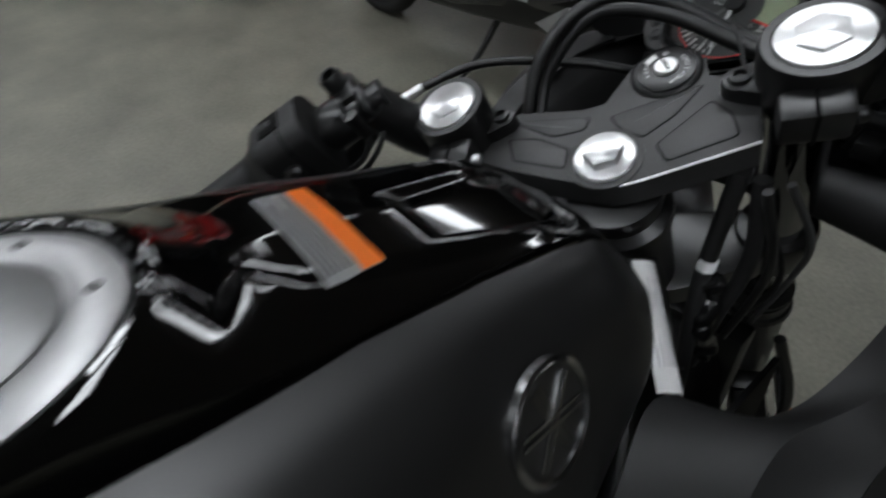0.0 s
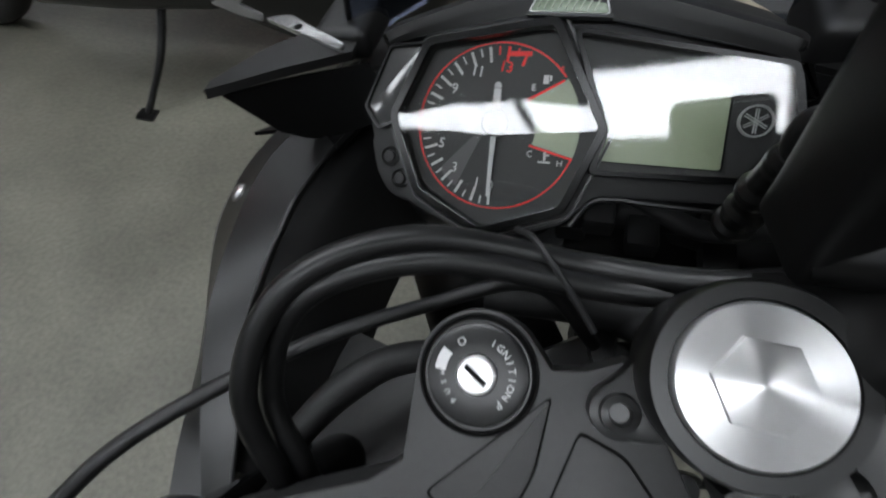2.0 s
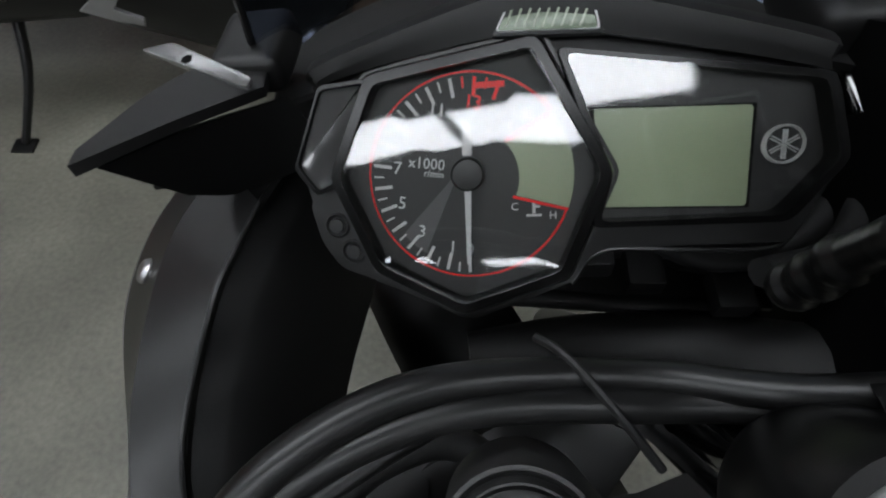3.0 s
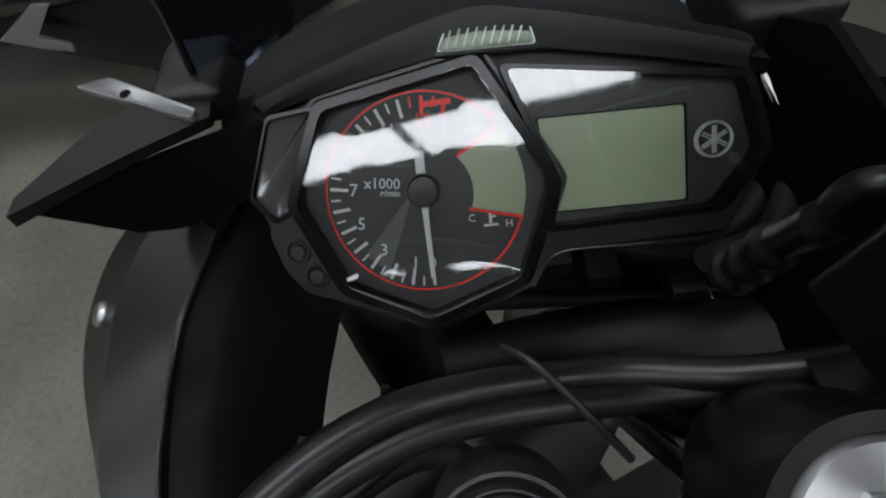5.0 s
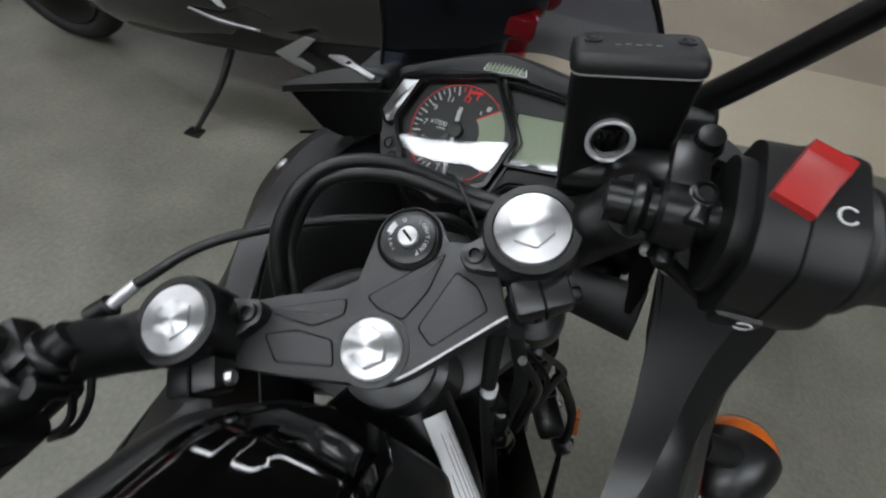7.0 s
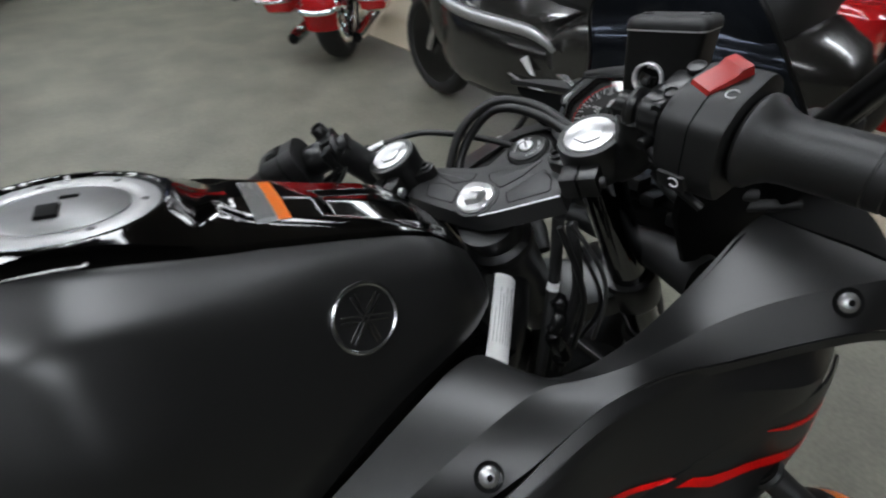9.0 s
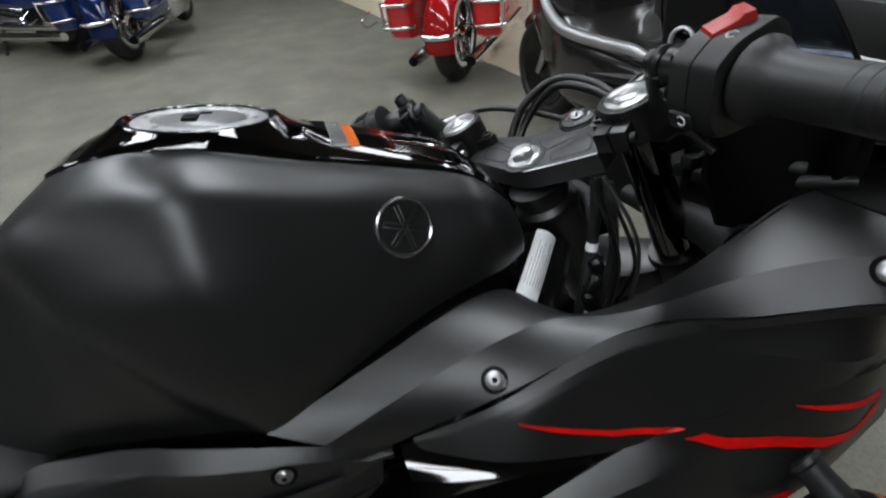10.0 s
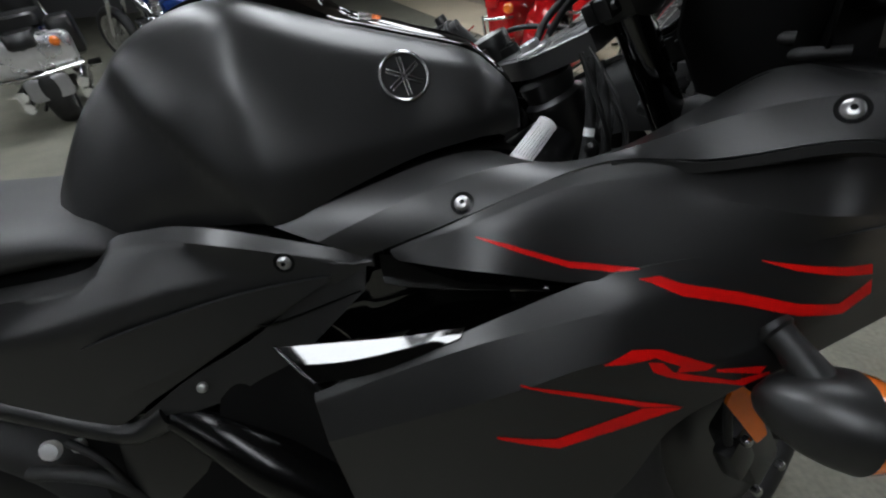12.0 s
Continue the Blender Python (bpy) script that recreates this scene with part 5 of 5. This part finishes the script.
for pts, r_ in (([(-.03, .160, .862), (.03, .168, .858), (.09, .162, .866), (.155, .15, .868)], [.012, .016, .020, .024]), ([(.085, .215, .895), (.11, .215, .885), (.145, .21, .87)], .018), ([(-.02, .205, .885), (.03, .215, .895), (.09, .215, .895)], .012)):
    part("wire_loom", tube(pts, r_, 12), RUBBER, bike, "thick black wire loom")
for x, y, z in ((.035, .195, .915), (.06, .19, .905), (-.065, .205, .905), (.10, .18, .90), (.02, .20, .90)):
    part("plug", box((.018, .022, .014), (x, y, z), .003), PLASTIC, bike)
for s in (-1, 1):
    part("cowl_fin", sheet([[(.196 * s, .198, .985), (.165 * s, .232, .976), (.130 * s, .262, .968)], [(.200 * s, .211, .982), (.180 * s, .262, .975), (.138 * s, .31, .964)]], 16, 4, .006), PLASTIC, bike, "black pointed cowl fin")
    part("cowl_web", sheet([[(.194 * s, .207, .980), (.163 * s, .240, .970), (.123 * s, .268, .962)], [(.180 * s, .222, .938), (.158 * s, .236, .922), (.105 * s, .255, .930)]], 16, 4, .003), DARK, bike)
inn = [[(.080, -.045, .846), (.108, -.020, .830), (.150, .05, .853), (.163, .102, .875), (.165, .165, .902), (.160, .215, .909), (.155, .30, .900)], [(.078, -.04, .83), (.102, -.016, .818), (.143, .05, .840), (.149, .102, .858), (.149, .165, .880), (.144, .215, .888), (.140, .30, .880)],
       [(.055, -.04, .77), (.075, -.01, .77), (.110, .045, .78), (.115, .10, .785), (.117, .16, .80), (.117, .24, .80), (.12, .33, .80)]]
part("inner_panel", sheet(flipped(inn), 24, 5, .003), PLASTIC, bike, "black inner fairing panel", sharp=30)
for s in (-1, 1):
    side_rows = [[(.154, .225, .909), (.222, .258, .892), (.267, .266, .881)], [(.135, .34, .905), (.185, .355, .885), (.225, .345, .855)]]
    part("nose_side", sheet(side_rows if s > 0 else flipped(side_rows), 20, 5, .003), DARK, bike, "black side of the nose")
part("nose_cowl", sheet([[(-.134, .268, .952), (-.09, .282, .955), (0, .292, .968), (.09, .282, .955), (.134, .268, .952)], [(-.17, .36, .920), (-.10, .40, .925), (0, .42, .932), (.10, .40, .925), (.17, .36, .920)],
                         [(-.24, .40, .86), (-.12, .50, .86), (0, .53, .86), (.12, .50, .86), (.24, .40, .86)]], 30, 6, .003, True), PLASTIC, bike, "black nose cowl")
scr = sheet([[(-.150, .300, .955), (-.09, .36, .962), (0, .39, .97), (.09, .36, .962), (.150, .300, .955)], [(-.125, .275, 1.02), (-.075, .315, 1.03), (0, .335, 1.04), (.075, .315, 1.03), (.125, .275, 1.02)],
             [(-.098, .245, 1.085), (-.06, .275, 1.10), (0, .288, 1.11), (.06, .275, 1.10), (.098, .245, 1.085)]], 30, 8, .003, True)
screen = part("windscreen", scr, SCREEN, bike, "smoked clear windscreen", sharp=60)
screen.visible_shadow = False
part("screen_edge", tube([(-.150, .300, .955), (-.125, .275, 1.02), (-.098, .245, 1.085), (-.06, .275, 1.10), (0, .288, 1.11), (.06, .275, 1.10), (.098, .245, 1.085), (.125, .275, 1.02), (.150, .300, .955)], .0022, 8, 80), SATIN, bike)
# mirror stalk on the right, bare bracket on the left
part("mirror_base", rounded_block((.05, .06, .035), (.150, .292, .972), .01), PLASTIC, bike, "black mirror foot")
part("mirror_stalk", tube([(.148, .294, .975), (.182, .269, 1.019), (.235, .229, 1.094), (.275, .200, 1.15)], [.013, .0115, .0095, .010], 16), SATIN, bike, "black mirror stalk")
part("mirror_stalk_brace", tube([(.160, .305, .975), (.20, .275, 1.035), (.252, .236, 1.11)], [.006, .005, .005], 12), SATIN, bike)
part("mirror_base", rounded_block((.04, .05, .024), (-.145, .300, .968), .009), PLASTIC, bike, "black mirror foot")
# a lamp's reflection is put into the gloss black plate as a pale base
part("bracket_plate", prism(rounded([(-.2095, .2945), (-.1903, .2986), (-.1327, .2631), (-.1347, .2563), (-.176, .2774)], .003, 3), .9765, .9795, .0008), material("bracket_sheen", .4, .26, metal=.8, vary=.08), bike, "glossy black mirror bracket plate, its reflection put in as pale metal")
part("bracket_hole", lathe([(.003, .9792), (.003, .9799), (.0005, .9799)], 12), DARK, bike, m=pose(-.176, .282, 0))
part("radiator", box((.20, .035, .22), (-.02, .19, .54), .006), SATIN, bike, "black radiator")
# stands, rear wheel and stand so the machine rests on the floor
rear = part("rear_wheel", lathe([(.14, -.06), (.205, -.06), (.222, -.05), (.205, 0), (.222, .05), (.205, .06), (.14, .06)], 40, m=pose(0, 0, 0, 0, 90, 0)), SATIN, bike, "black rear wheel", pose(0, -.92, .30))
rings = []
for a in np.linspace(0, 2 * math.pi, 56, endpoint=False):
    c = math.cos(a), math.sin(a)
    rings.append([(.07 * math.cos(b), (.25 + .05 * math.sin(b)) * c[0], (.25 + .05 * math.sin(b)) * c[1]) for b in np.linspace(0, 2 * math.pi, 14, endpoint=False)])
part("tyre", loft(rings + rings[:1], cap=False), RUBBER, rear, "black rubber tyre")
part("swing_arm", tube([(.10, -.40, .42), (.10, -.70, .35), (.10, -.95, .30)], .022, 12), SATIN, bike)
part("side_stand", tube([(-.10, -.38, .33), (-.20, -.36, .12), (-.245, -.35, -.045)], .012, 12), SATIN, bike, "black side stand")
# tank warning label: a printed block with an orange head, laid on the spine cover
cover_tree = BVHTree.FromPolygons([v.co[:] for v in cover_ob.data.vertices], [p.vertices[:] for p in cover_ob.data.polygons])


def laid(x0, x1, y0, y1, mat, name, lift, parent, label=""):
    """A small flat print that follows the cover from above."""
    grid = []
    for y in np.linspace(y0, y1, 9):
        row = []
        for x in np.linspace(x0, x1, 41):
            hit_, n_, _, _ = cover_tree.ray_cast(Vector((x, y, 2)), Vector((0, 0, -1)))
            row.append(tuple(hit_ + Vector((0, 0, lift))) if hit_ is not None else (x, y, .99))
        grid.append(row)
    bm = loft(grid, closed=False, cap=False)
    bmesh.ops.solidify(bm, geom=bm.faces[:], thickness=.0003)
    return part(name, bm, mat, parent, label)


warn = laid(-.045, .020, -.1965, -.172, material("label_grey", .38, .5, vary=.1), "warning_label", .0006, bike, "printed warning label with an orange head")
laid(-.045, .020, -.1815, -.172, ORANGE, "orange_head", .0010, warn, "orange strip")
for k in range(6):
    w = (.060, .052, .062, .046, .058, .061)[k]
    laid(.017 - w, .017, -.1952 + .0022 * k, -.1940 + .0022 * k, PRINT, "print_line", .0010, warn)


# ---- the other machines in the showroom ----
def torus(R, r, w, n=40, k=14):
    rings = []
    for a in np.linspace(0, 2 * math.pi, n, endpoint=False):
        c, s_ = math.cos(a), math.sin(a)
        rings.append([(w * math.cos(b), (R + r * math.sin(b)) * c, (R + r * math.sin(b)) * s_) for b in np.linspace(0, 2 * math.pi, k, endpoint=False)])
    return loft(rings + rings[:1], cap=False)


def rounded_box(size, at, r, taper=1.0):
    """A soft box whose lower end may be narrower."""
    sx, sy, sz = size
    rings = []
    for f, shrink in ((0, .80), (.06, .94), (.2, 1), (.8, 1), (.94, .96), (1, .82)):
        t = taper + (1 - taper) * f
        ring = rounded([(-sx / 2 * shrink * t, -sy / 2 * shrink), (sx / 2 * shrink * t, -sy / 2 * shrink), (sx / 2 * shrink * t, sy / 2 * shrink), (-sx / 2 * shrink * t, sy / 2 * shrink)], r, 4)
        rings.append([(at[0] + x, at[1] + y, at[2] - sz / 2 + sz * f) for x, y in ring])
    return loft(rings)


def road_wheel(parent, at, R, w, rim_mat=SATIN, spokes=5, spoke_mat=None):
    wh = part("wheel", lathe([(.03, -w * .5), (.05, -w * .4), (.05, w * .4), (.03, w * .5)], 20, m=pose(0, 0, 0, 0, 90, 0)), rim_mat, parent, "", pose(*at))
    part("rim", lathe([(R * .62, -w * .42), (R * .72, -w * .42), (R * .69, 0), (R * .72, w * .42), (R * .62, w * .42), (R * .60, 0), (R * .62, -w * .42)], 36, m=pose(0, 0, 0, 0, 90, 0)), rim_mat, wh)
    part("tyre", torus(R * .84, R * .16, w * .5), RUBBER, wh, "black rubber tyre")
    for k in range(spokes):
        part("spoke", box((w * .35, R * .62, .03), (0, R * .34, 0), .006), spoke_mat or rim_mat, wh, m=pose(0, 0, 0, 360 / spokes * k))
    return wh


def touring_bike(paint, colour, m):
    """A large touring motorcycle seen from behind: x to its right, y ahead, rear tyre at the origin."""
    ob = thing("touring_motorcycle", f"glossy {colour} touring motorcycle with chrome rails, parked on grey floor", "motorcycle", m)
    road_wheel(ob, (0, 0, .32), .32, .16, CHROME)
    road_wheel(ob, (0, 1.65, .32), .32, .13, CHROME)
    fen = []
    for a in np.linspace(radians(-10), radians(130), 16):
        fen.append([(.11 * math.sin(b), -(.36 - .05 * (1 - math.cos(b))) * math.cos(a), .32 + (.36 - .05 * (1 - math.cos(b))) * math.sin(a)) for b in np.linspace(-1.3, 1.3, 10)])
    bm = loft(fen, closed=False, cap=False)
    bmesh.ops.solidify(bm, geom=bm.faces[:], thickness=.004)
    part("rear_fender", bm, paint, ob)
    part("bumper", tube([(-.13, -.30, .40), (-.09, -.38, .38), (0, -.40, .375), (.09, -.38, .38), (.13, -.30, .40)], .018, 12), CHROME, ob, "chrome rear bumper")
    for s in (-1, 1):
        bag = part("saddlebag", rounded_box((.22, .56, .34), (.31 * s, .02, .50), .06, .8), paint, ob)
        part("bag_lid", rounded_box((.23, .57, .10), (.31 * s, .02, .70), .06), paint, bag)
        for z in (.42, .56):
            part("rail", tube([(.20 * s, -.24, z), (.26 * s, -.29, z), (.38 * s, -.29, z), (.44 * s, -.22, z), (.45 * s, .1, z + .02)], .011, 10), CHROME, bag, "chrome rail")
        part("rail_post", tube([(.41 * s, -.27, .40), (.42 * s, -.275, .58)], .010, 10), CHROME, bag)
        part("lamp", lathe([(.035, 0), (.034, .02), (.02, .032)], 20), AMBER, bag, "amber lamp", aim((.20 * s, -.30, .62), (0, -1, 0)))
        part("tail_lamp", rounded_box((.10, .03, .06), (.34 * s, -.275, .66), .012), material("tail_red", (.5, .01, .01), .12, coat=.6), bag)
        pipe = part("exhaust_pipe", lathe([(.034, -.30), (.043, -.25), (.045, .55), (.034, .60)], 24), CHROME, ob, "chrome exhaust pipe", aim((.21 * s, -.02, .21), (0, 1, 0)))
        part("pipe_mouth", lathe([(.033, -.302), (.030, -.301), (.026, -.26), (.001, -.26)], 22), DARK, pipe)
    part("trunk", rounded_box((.56, .42, .30), (0, -.06, .98), .10, .88), paint, ob)
    part("trunk_rack", tube([(-.20, -.20, 1.16), (-.20, .10, 1.17), (0, .12, 1.17), (.20, .10, 1.17), (.20, -.20, 1.16)], .010, 10), CHROME, ob)
    part("seat", rounded_box((.40, .80, .16), (0, .52, .80), .10), SATIN, ob, "black seat")
    part("body", rounded_box((.42, .80, .40), (0, 1.0, .72), .12, .7), paint, ob)
    part("engine", rounded_box((.62, .50, .36), (0, .90, .36), .08), CHROME, ob, "chrome engine covers")
    part("fairing", rounded_box((.80, .26, .50), (0, 1.38, .98), .10, .6), paint, ob)
    part("handlebar", tube([(-.42, 1.0, 1.05), (-.25, 1.2, 1.08), (.25, 1.2, 1.08), (.42, 1.0, 1.05)], .014, 10), CHROME, ob)
    part("stand", tube([(-.1, .8, .25), (-.22, .78, .02)], .015, 10), SATIN, ob)
    part("antenna_loop", tube([(-.50, -.20, .45), (-.58, -.22, .42), (-.62, -.20, .46), (-.60, -.10, .5)], .006, 8), CHROME, ob)
    return ob


touring_bike(REDPAINT, "red", pose(-3.16, .98, 0, 0, -4, 52))
touring_bike(BLUEPAINT, "blue", pose(-4.95, -1.55, 0, 0, -4, 80))


def cruiser(m, paint, colour, skirt=False, chrome_box=False):
    """A chrome-laden cruiser seen from its side: y ahead, rear tyre at the origin."""
    ob = thing("cruiser_motorcycle", f"{colour} cruiser motorcycle with chrome engine and pipes", "motorcycle", m)
    road_wheel(ob, (0, 0, .32), .32, .17, SATIN)
    road_wheel(ob, (0, 1.65, .33), .33, .12, CHROME, 9)
    eng = bmesh.new()
    box((.34, .46, .28), (0, .80, .40), .04, bm=eng)
    for s in (-1, 1):
        lathe([(.09, -.14), (.10, -.12), (.10, .12), (.08, .15)], 20, eng, pose(0, .80 + .12 * s, .62, -25 * s, 0, 0))
        lathe([(.13, 0), (.13, .04), (.10, .06)], 24, eng, aim((.17 * s, .75, .36), (s, 0, 0)))
    part("engine", eng, CHROME, ob, "chrome twin engine")
    for k in range(5):
        part("fin", box((.23, .10, .008), (0, .68, .56 + .03 * k), .002), STEEL, ob)
    for s in (-1, 1):
        for k, z in enumerate((.20, .29)):
            part("exhaust_pipe", tube([(.16 * s, .95, .50), (.20 * s, .92, .34), (.21 * s, .70, z), (.21 * s, -.20, z)], [.022, .024, .036, .040], 16), CHROME, ob, "chrome exhaust pipe")
        part("saddlebag", rounded_box((.18, .48, .28), (.27 * s, .0, .62), .05), paint, ob)
        part("lamp", lathe([(.035, 0), (.033, .03), (.015, .04)], 18), AMBER, ob, "amber lamp", aim((.20 * s, -.32, .62), (0, -1, 0)))
    if chrome_box:
        part("rear_case", rounded_box((.62, .34, .24), (0, -.16, .56), .05, .92), material("brushed_case", .6, .28, metal=.8, vary=.2, grain=12), ob, "bright metal rear case")
        part("case_rail", tube([(-.30, -.36, .44), (0, -.38, .43), (.30, -.36, .44)], .014, 10), CHROME, ob, "chrome rail")
        part("splash_guard", rounded_box((.30, .05, .16), (0, -.28, .32), .02), SILVERPAINT, ob)
    if skirt:
        for s in (-1, 1):
            part("side_skirt", rounded_box((.10, .80, .26), (.38 * s, .05, .22), .04, .8), paint, ob, "glossy painted lower skirt")
            part("skirt_trim", tube([(.43 * s, -.34, .36), (.44 * s, .1, .37), (.43 * s, .42, .36)], .012, 10), CHROME, ob, "chrome trim")
    part("tank", rounded_box((.30, .60, .22), (0, .92, .86), .10, .8), paint, ob)
    part("seat", rounded_box((.32, .75, .12), (0, .30, .76), .09), SATIN, ob, "black seat")
    part("fender", rounded_box((.20, .62, .12), (0, -.05, .66), .06), paint, ob)
    for s in (-1, 1):
        part("fork", tube([(.10 * s, 1.62, .33), (.10 * s, 1.32, .98)], .026, 12), CHROME, ob)
    part("headlamp", lathe([(.02, -.10), (.08, -.06), (.10, .02), (.09, .04)], 24), CHROME, ob, m=aim((0, 1.48, .88), (0, 1, 0)))
    part("handlebar", tube([(-.42, .95, 1.08), (-.25, 1.22, 1.12), (.25, 1.22, 1.12), (.42, .95, 1.08)], .013, 10), CHROME, ob)
    for s in (-1, 1):
        part("floor_board", box((.12, .34, .03), (.30 * s, .95, .26), .008), CHROME, ob)
    part("stand", tube([(-.1, .6, .22), (-.24, .58, .02)], .014, 10), SATIN, ob)
    return ob


cruiser(pose(-3.80, -2.95, 0, 0, -5, 118), SATIN, "black", False, True)
cruiser(pose(-5.6, -2.2, 0, 0, -5, 150), BLUEPAINT, "blue")
cruiser(pose(-.80, 2.38, 0, 0, -4, 90), REDPAINT, "red", True)
cruiser(pose(-.75, 4.05, 0, 0, -5, 84), SATIN, "black")


def scooter(m):
    """A large scooter seen from its left side: y ahead, rear tyre at the origin."""
    ob = thing("maxi_scooter", "dark grey maxi scooter with silver trim on its side stand", "scooter", m)
    road_wheel(ob, (0, .05, .27), .27, .15)
    road_wheel(ob, (0, 1.55, .285), .285, .13, SATIN, 5, SILVERPAINT)
    def hull(rows, mat, name, label=""):
        rings = []
        for y, w, z0, z1 in rows:
            rings.append([(w * math.copysign(abs(math.cos(a)) ** .5, math.cos(a)), y, (z0 + z1) / 2 + (z1 - z0) / 2 * math.copysign(abs(math.sin(a)) ** .6, math.sin(a))) for a in np.linspace(0, 2 * math.pi, 24, endpoint=False)])
        return part(name, loft(rings), mat, ob, label, sharp=50)
    hull([(-.40, .05, .60, .70), (-.34, .14, .54, .77), (-.22, .22, .48, .81), (-.02, .27, .43, .82), (.18, .285, .40, .80), (.40, .29, .36, .76), (.58, .27, .32, .64)], GREYPAINT, "tail_body", "dark grey tail")
    hull([(.30, .20, .34, .46), (.42, .27, .31, .50), (.7, .30, .295, .50), (.95, .30, .28, .52), (1.15, .26, .28, .56)], SATIN, "foot_board", "black foot board")
    hull([(1.02, .20, .36, .80), (1.12, .27, .33, .98), (1.24, .28, .36, 1.04), (1.40, .24, .52, .98), (1.56, .12, .66, .86)], GREYPAINT, "front_body", "dark grey front apron")
    hull([(.40, .20, .40, .62), (.55, .305, .35, .66), (.75, .325, .305, .67), (1.0, .325, .285, .68), (1.16, .285, .29, .76), (1.28, .20, .36, .86)], GREYPAINT, "side_cowl", "dark grey lower side cowl")
    hull([(1.24, .07, .42, .60), (1.44, .085, .56, .64), (1.62, .08, .55, .62), (1.76, .05, .46, .53)], GREYPAINT, "front_fender")
    # drawn wide and low so the black plastic also stands for floor shadow
    hull([(-.30, .10, .42, .60), (-.20, .21, .28, .60), (-.02, .25, .20, .56), (.16, .26, .20, .52), (.32, .26, .27, .48), (.46, .24, .32, .46)], SATIN, "under_tail_and_shadow", "black plastic under the tail, extended to stand for its shadow")
    for s in (-1, 1):
        part("trim", tube([(.22 * s, 1.34, .84), (.285 * s, 1.22, .735), (.318 * s, 1.06, .668), (.328 * s, .90, .655), (.330 * s, .72, .662), (.326 * s, .58, .668), (.316 * s, .50, .648), (.300 * s, .46, .615)], [.012, .022, .026, .025, .024, .022, .016, .008], 14), SILVERPAINT, ob, "silver trim strip")
        part("board_edge", tube([(.318 * s, .66, .478), (.328 * s, .55, .470), (.318 * s, .42, .466)], [.004, .006, .004], 10), SILVERPAINT, ob, "bright edge of the foot board")
        chevron = [(.06, .005), (-.05, .085), (-.085, .085), (-.02, .012), (-.075, -.012), (-.07, -.032), (-.01, -.020)]
        part("chevron_trim", prism(chevron, 0, .010, .002), SILVERPAINT, ob, "silver chevron on the tail", Matrix(((0, 0, s, .300 * s), (1, 0, 0, .325), (0, 1, 0, .395), (0, 0, 0, 1))))
        part("side_reflector", prism([(-.03, .012), (.0, .034), (.045, -.030), (.024, -.028)], 0, .008, .001), WHITE, ob, "pale side mark", Matrix(((0, 0, s, .322 * s), (-1, 0, 0, .565), (0, 1, 0, .545), (0, 0, 0, 1))))
        part("mirror", rounded_box((.16, .05, .09), (.38 * s, 1.12, 1.22), .03), SATIN, ob)
        part("fork", tube([(.08 * s, 1.55, .28), (.08 * s, 1.40, .62)], .022, 10), STEEL, ob)
    part("seat", rounded_box((.44, .92, .20), (0, .24, .82), .12, .9), material("scooter_seat", .012, .5, vary=.2, grain=300, bump=.2), ob, "black seat")
    part("tail_lamp", rounded_box((.26, .10, .07), (-.03, -.345, .60), .02), material("lamp_red", (.45, .01, .01), .15, coat=.5), ob)
    scr = sheet([[(-.26, 1.30, 1.0), (0, 1.50, 1.0), (.26, 1.30, 1.0)], [(-.22, 1.20, 1.25), (0, 1.36, 1.28), (.22, 1.20, 1.25)], [(-.12, 1.10, 1.42), (0, 1.16, 1.46), (.12, 1.10, 1.42)]], 18, 5, .004, True)
    part("windscreen", scr, TINTED, ob, "smoked windscreen")
    part("handlebar", tube([(-.36, 1.02, 1.06), (-.18, 1.16, 1.08), (.18, 1.16, 1.08), (.36, 1.02, 1.06)], .015, 10), SATIN, ob)
    part("exhaust", lathe([(.05, -.35), (.065, -.30), (.065, .25), (.03, .35)], 20), SATIN, ob, m=aim((.22, .30, .36), (0, 1, .1)))
    part("side_stand", tube([(-.18, .63, .32), (-.28, .66, .18), (-.395, .73, .030)], [.014, .012, .010], 10), SATIN, ob, "black side stand")
    part("stand_foot", box((.05, .06, .01), (-.400, .735, .024), .003), SATIN, ob)
    return ob


scooter(pose(-.74, 1.42, 0, 0, -3, 96))
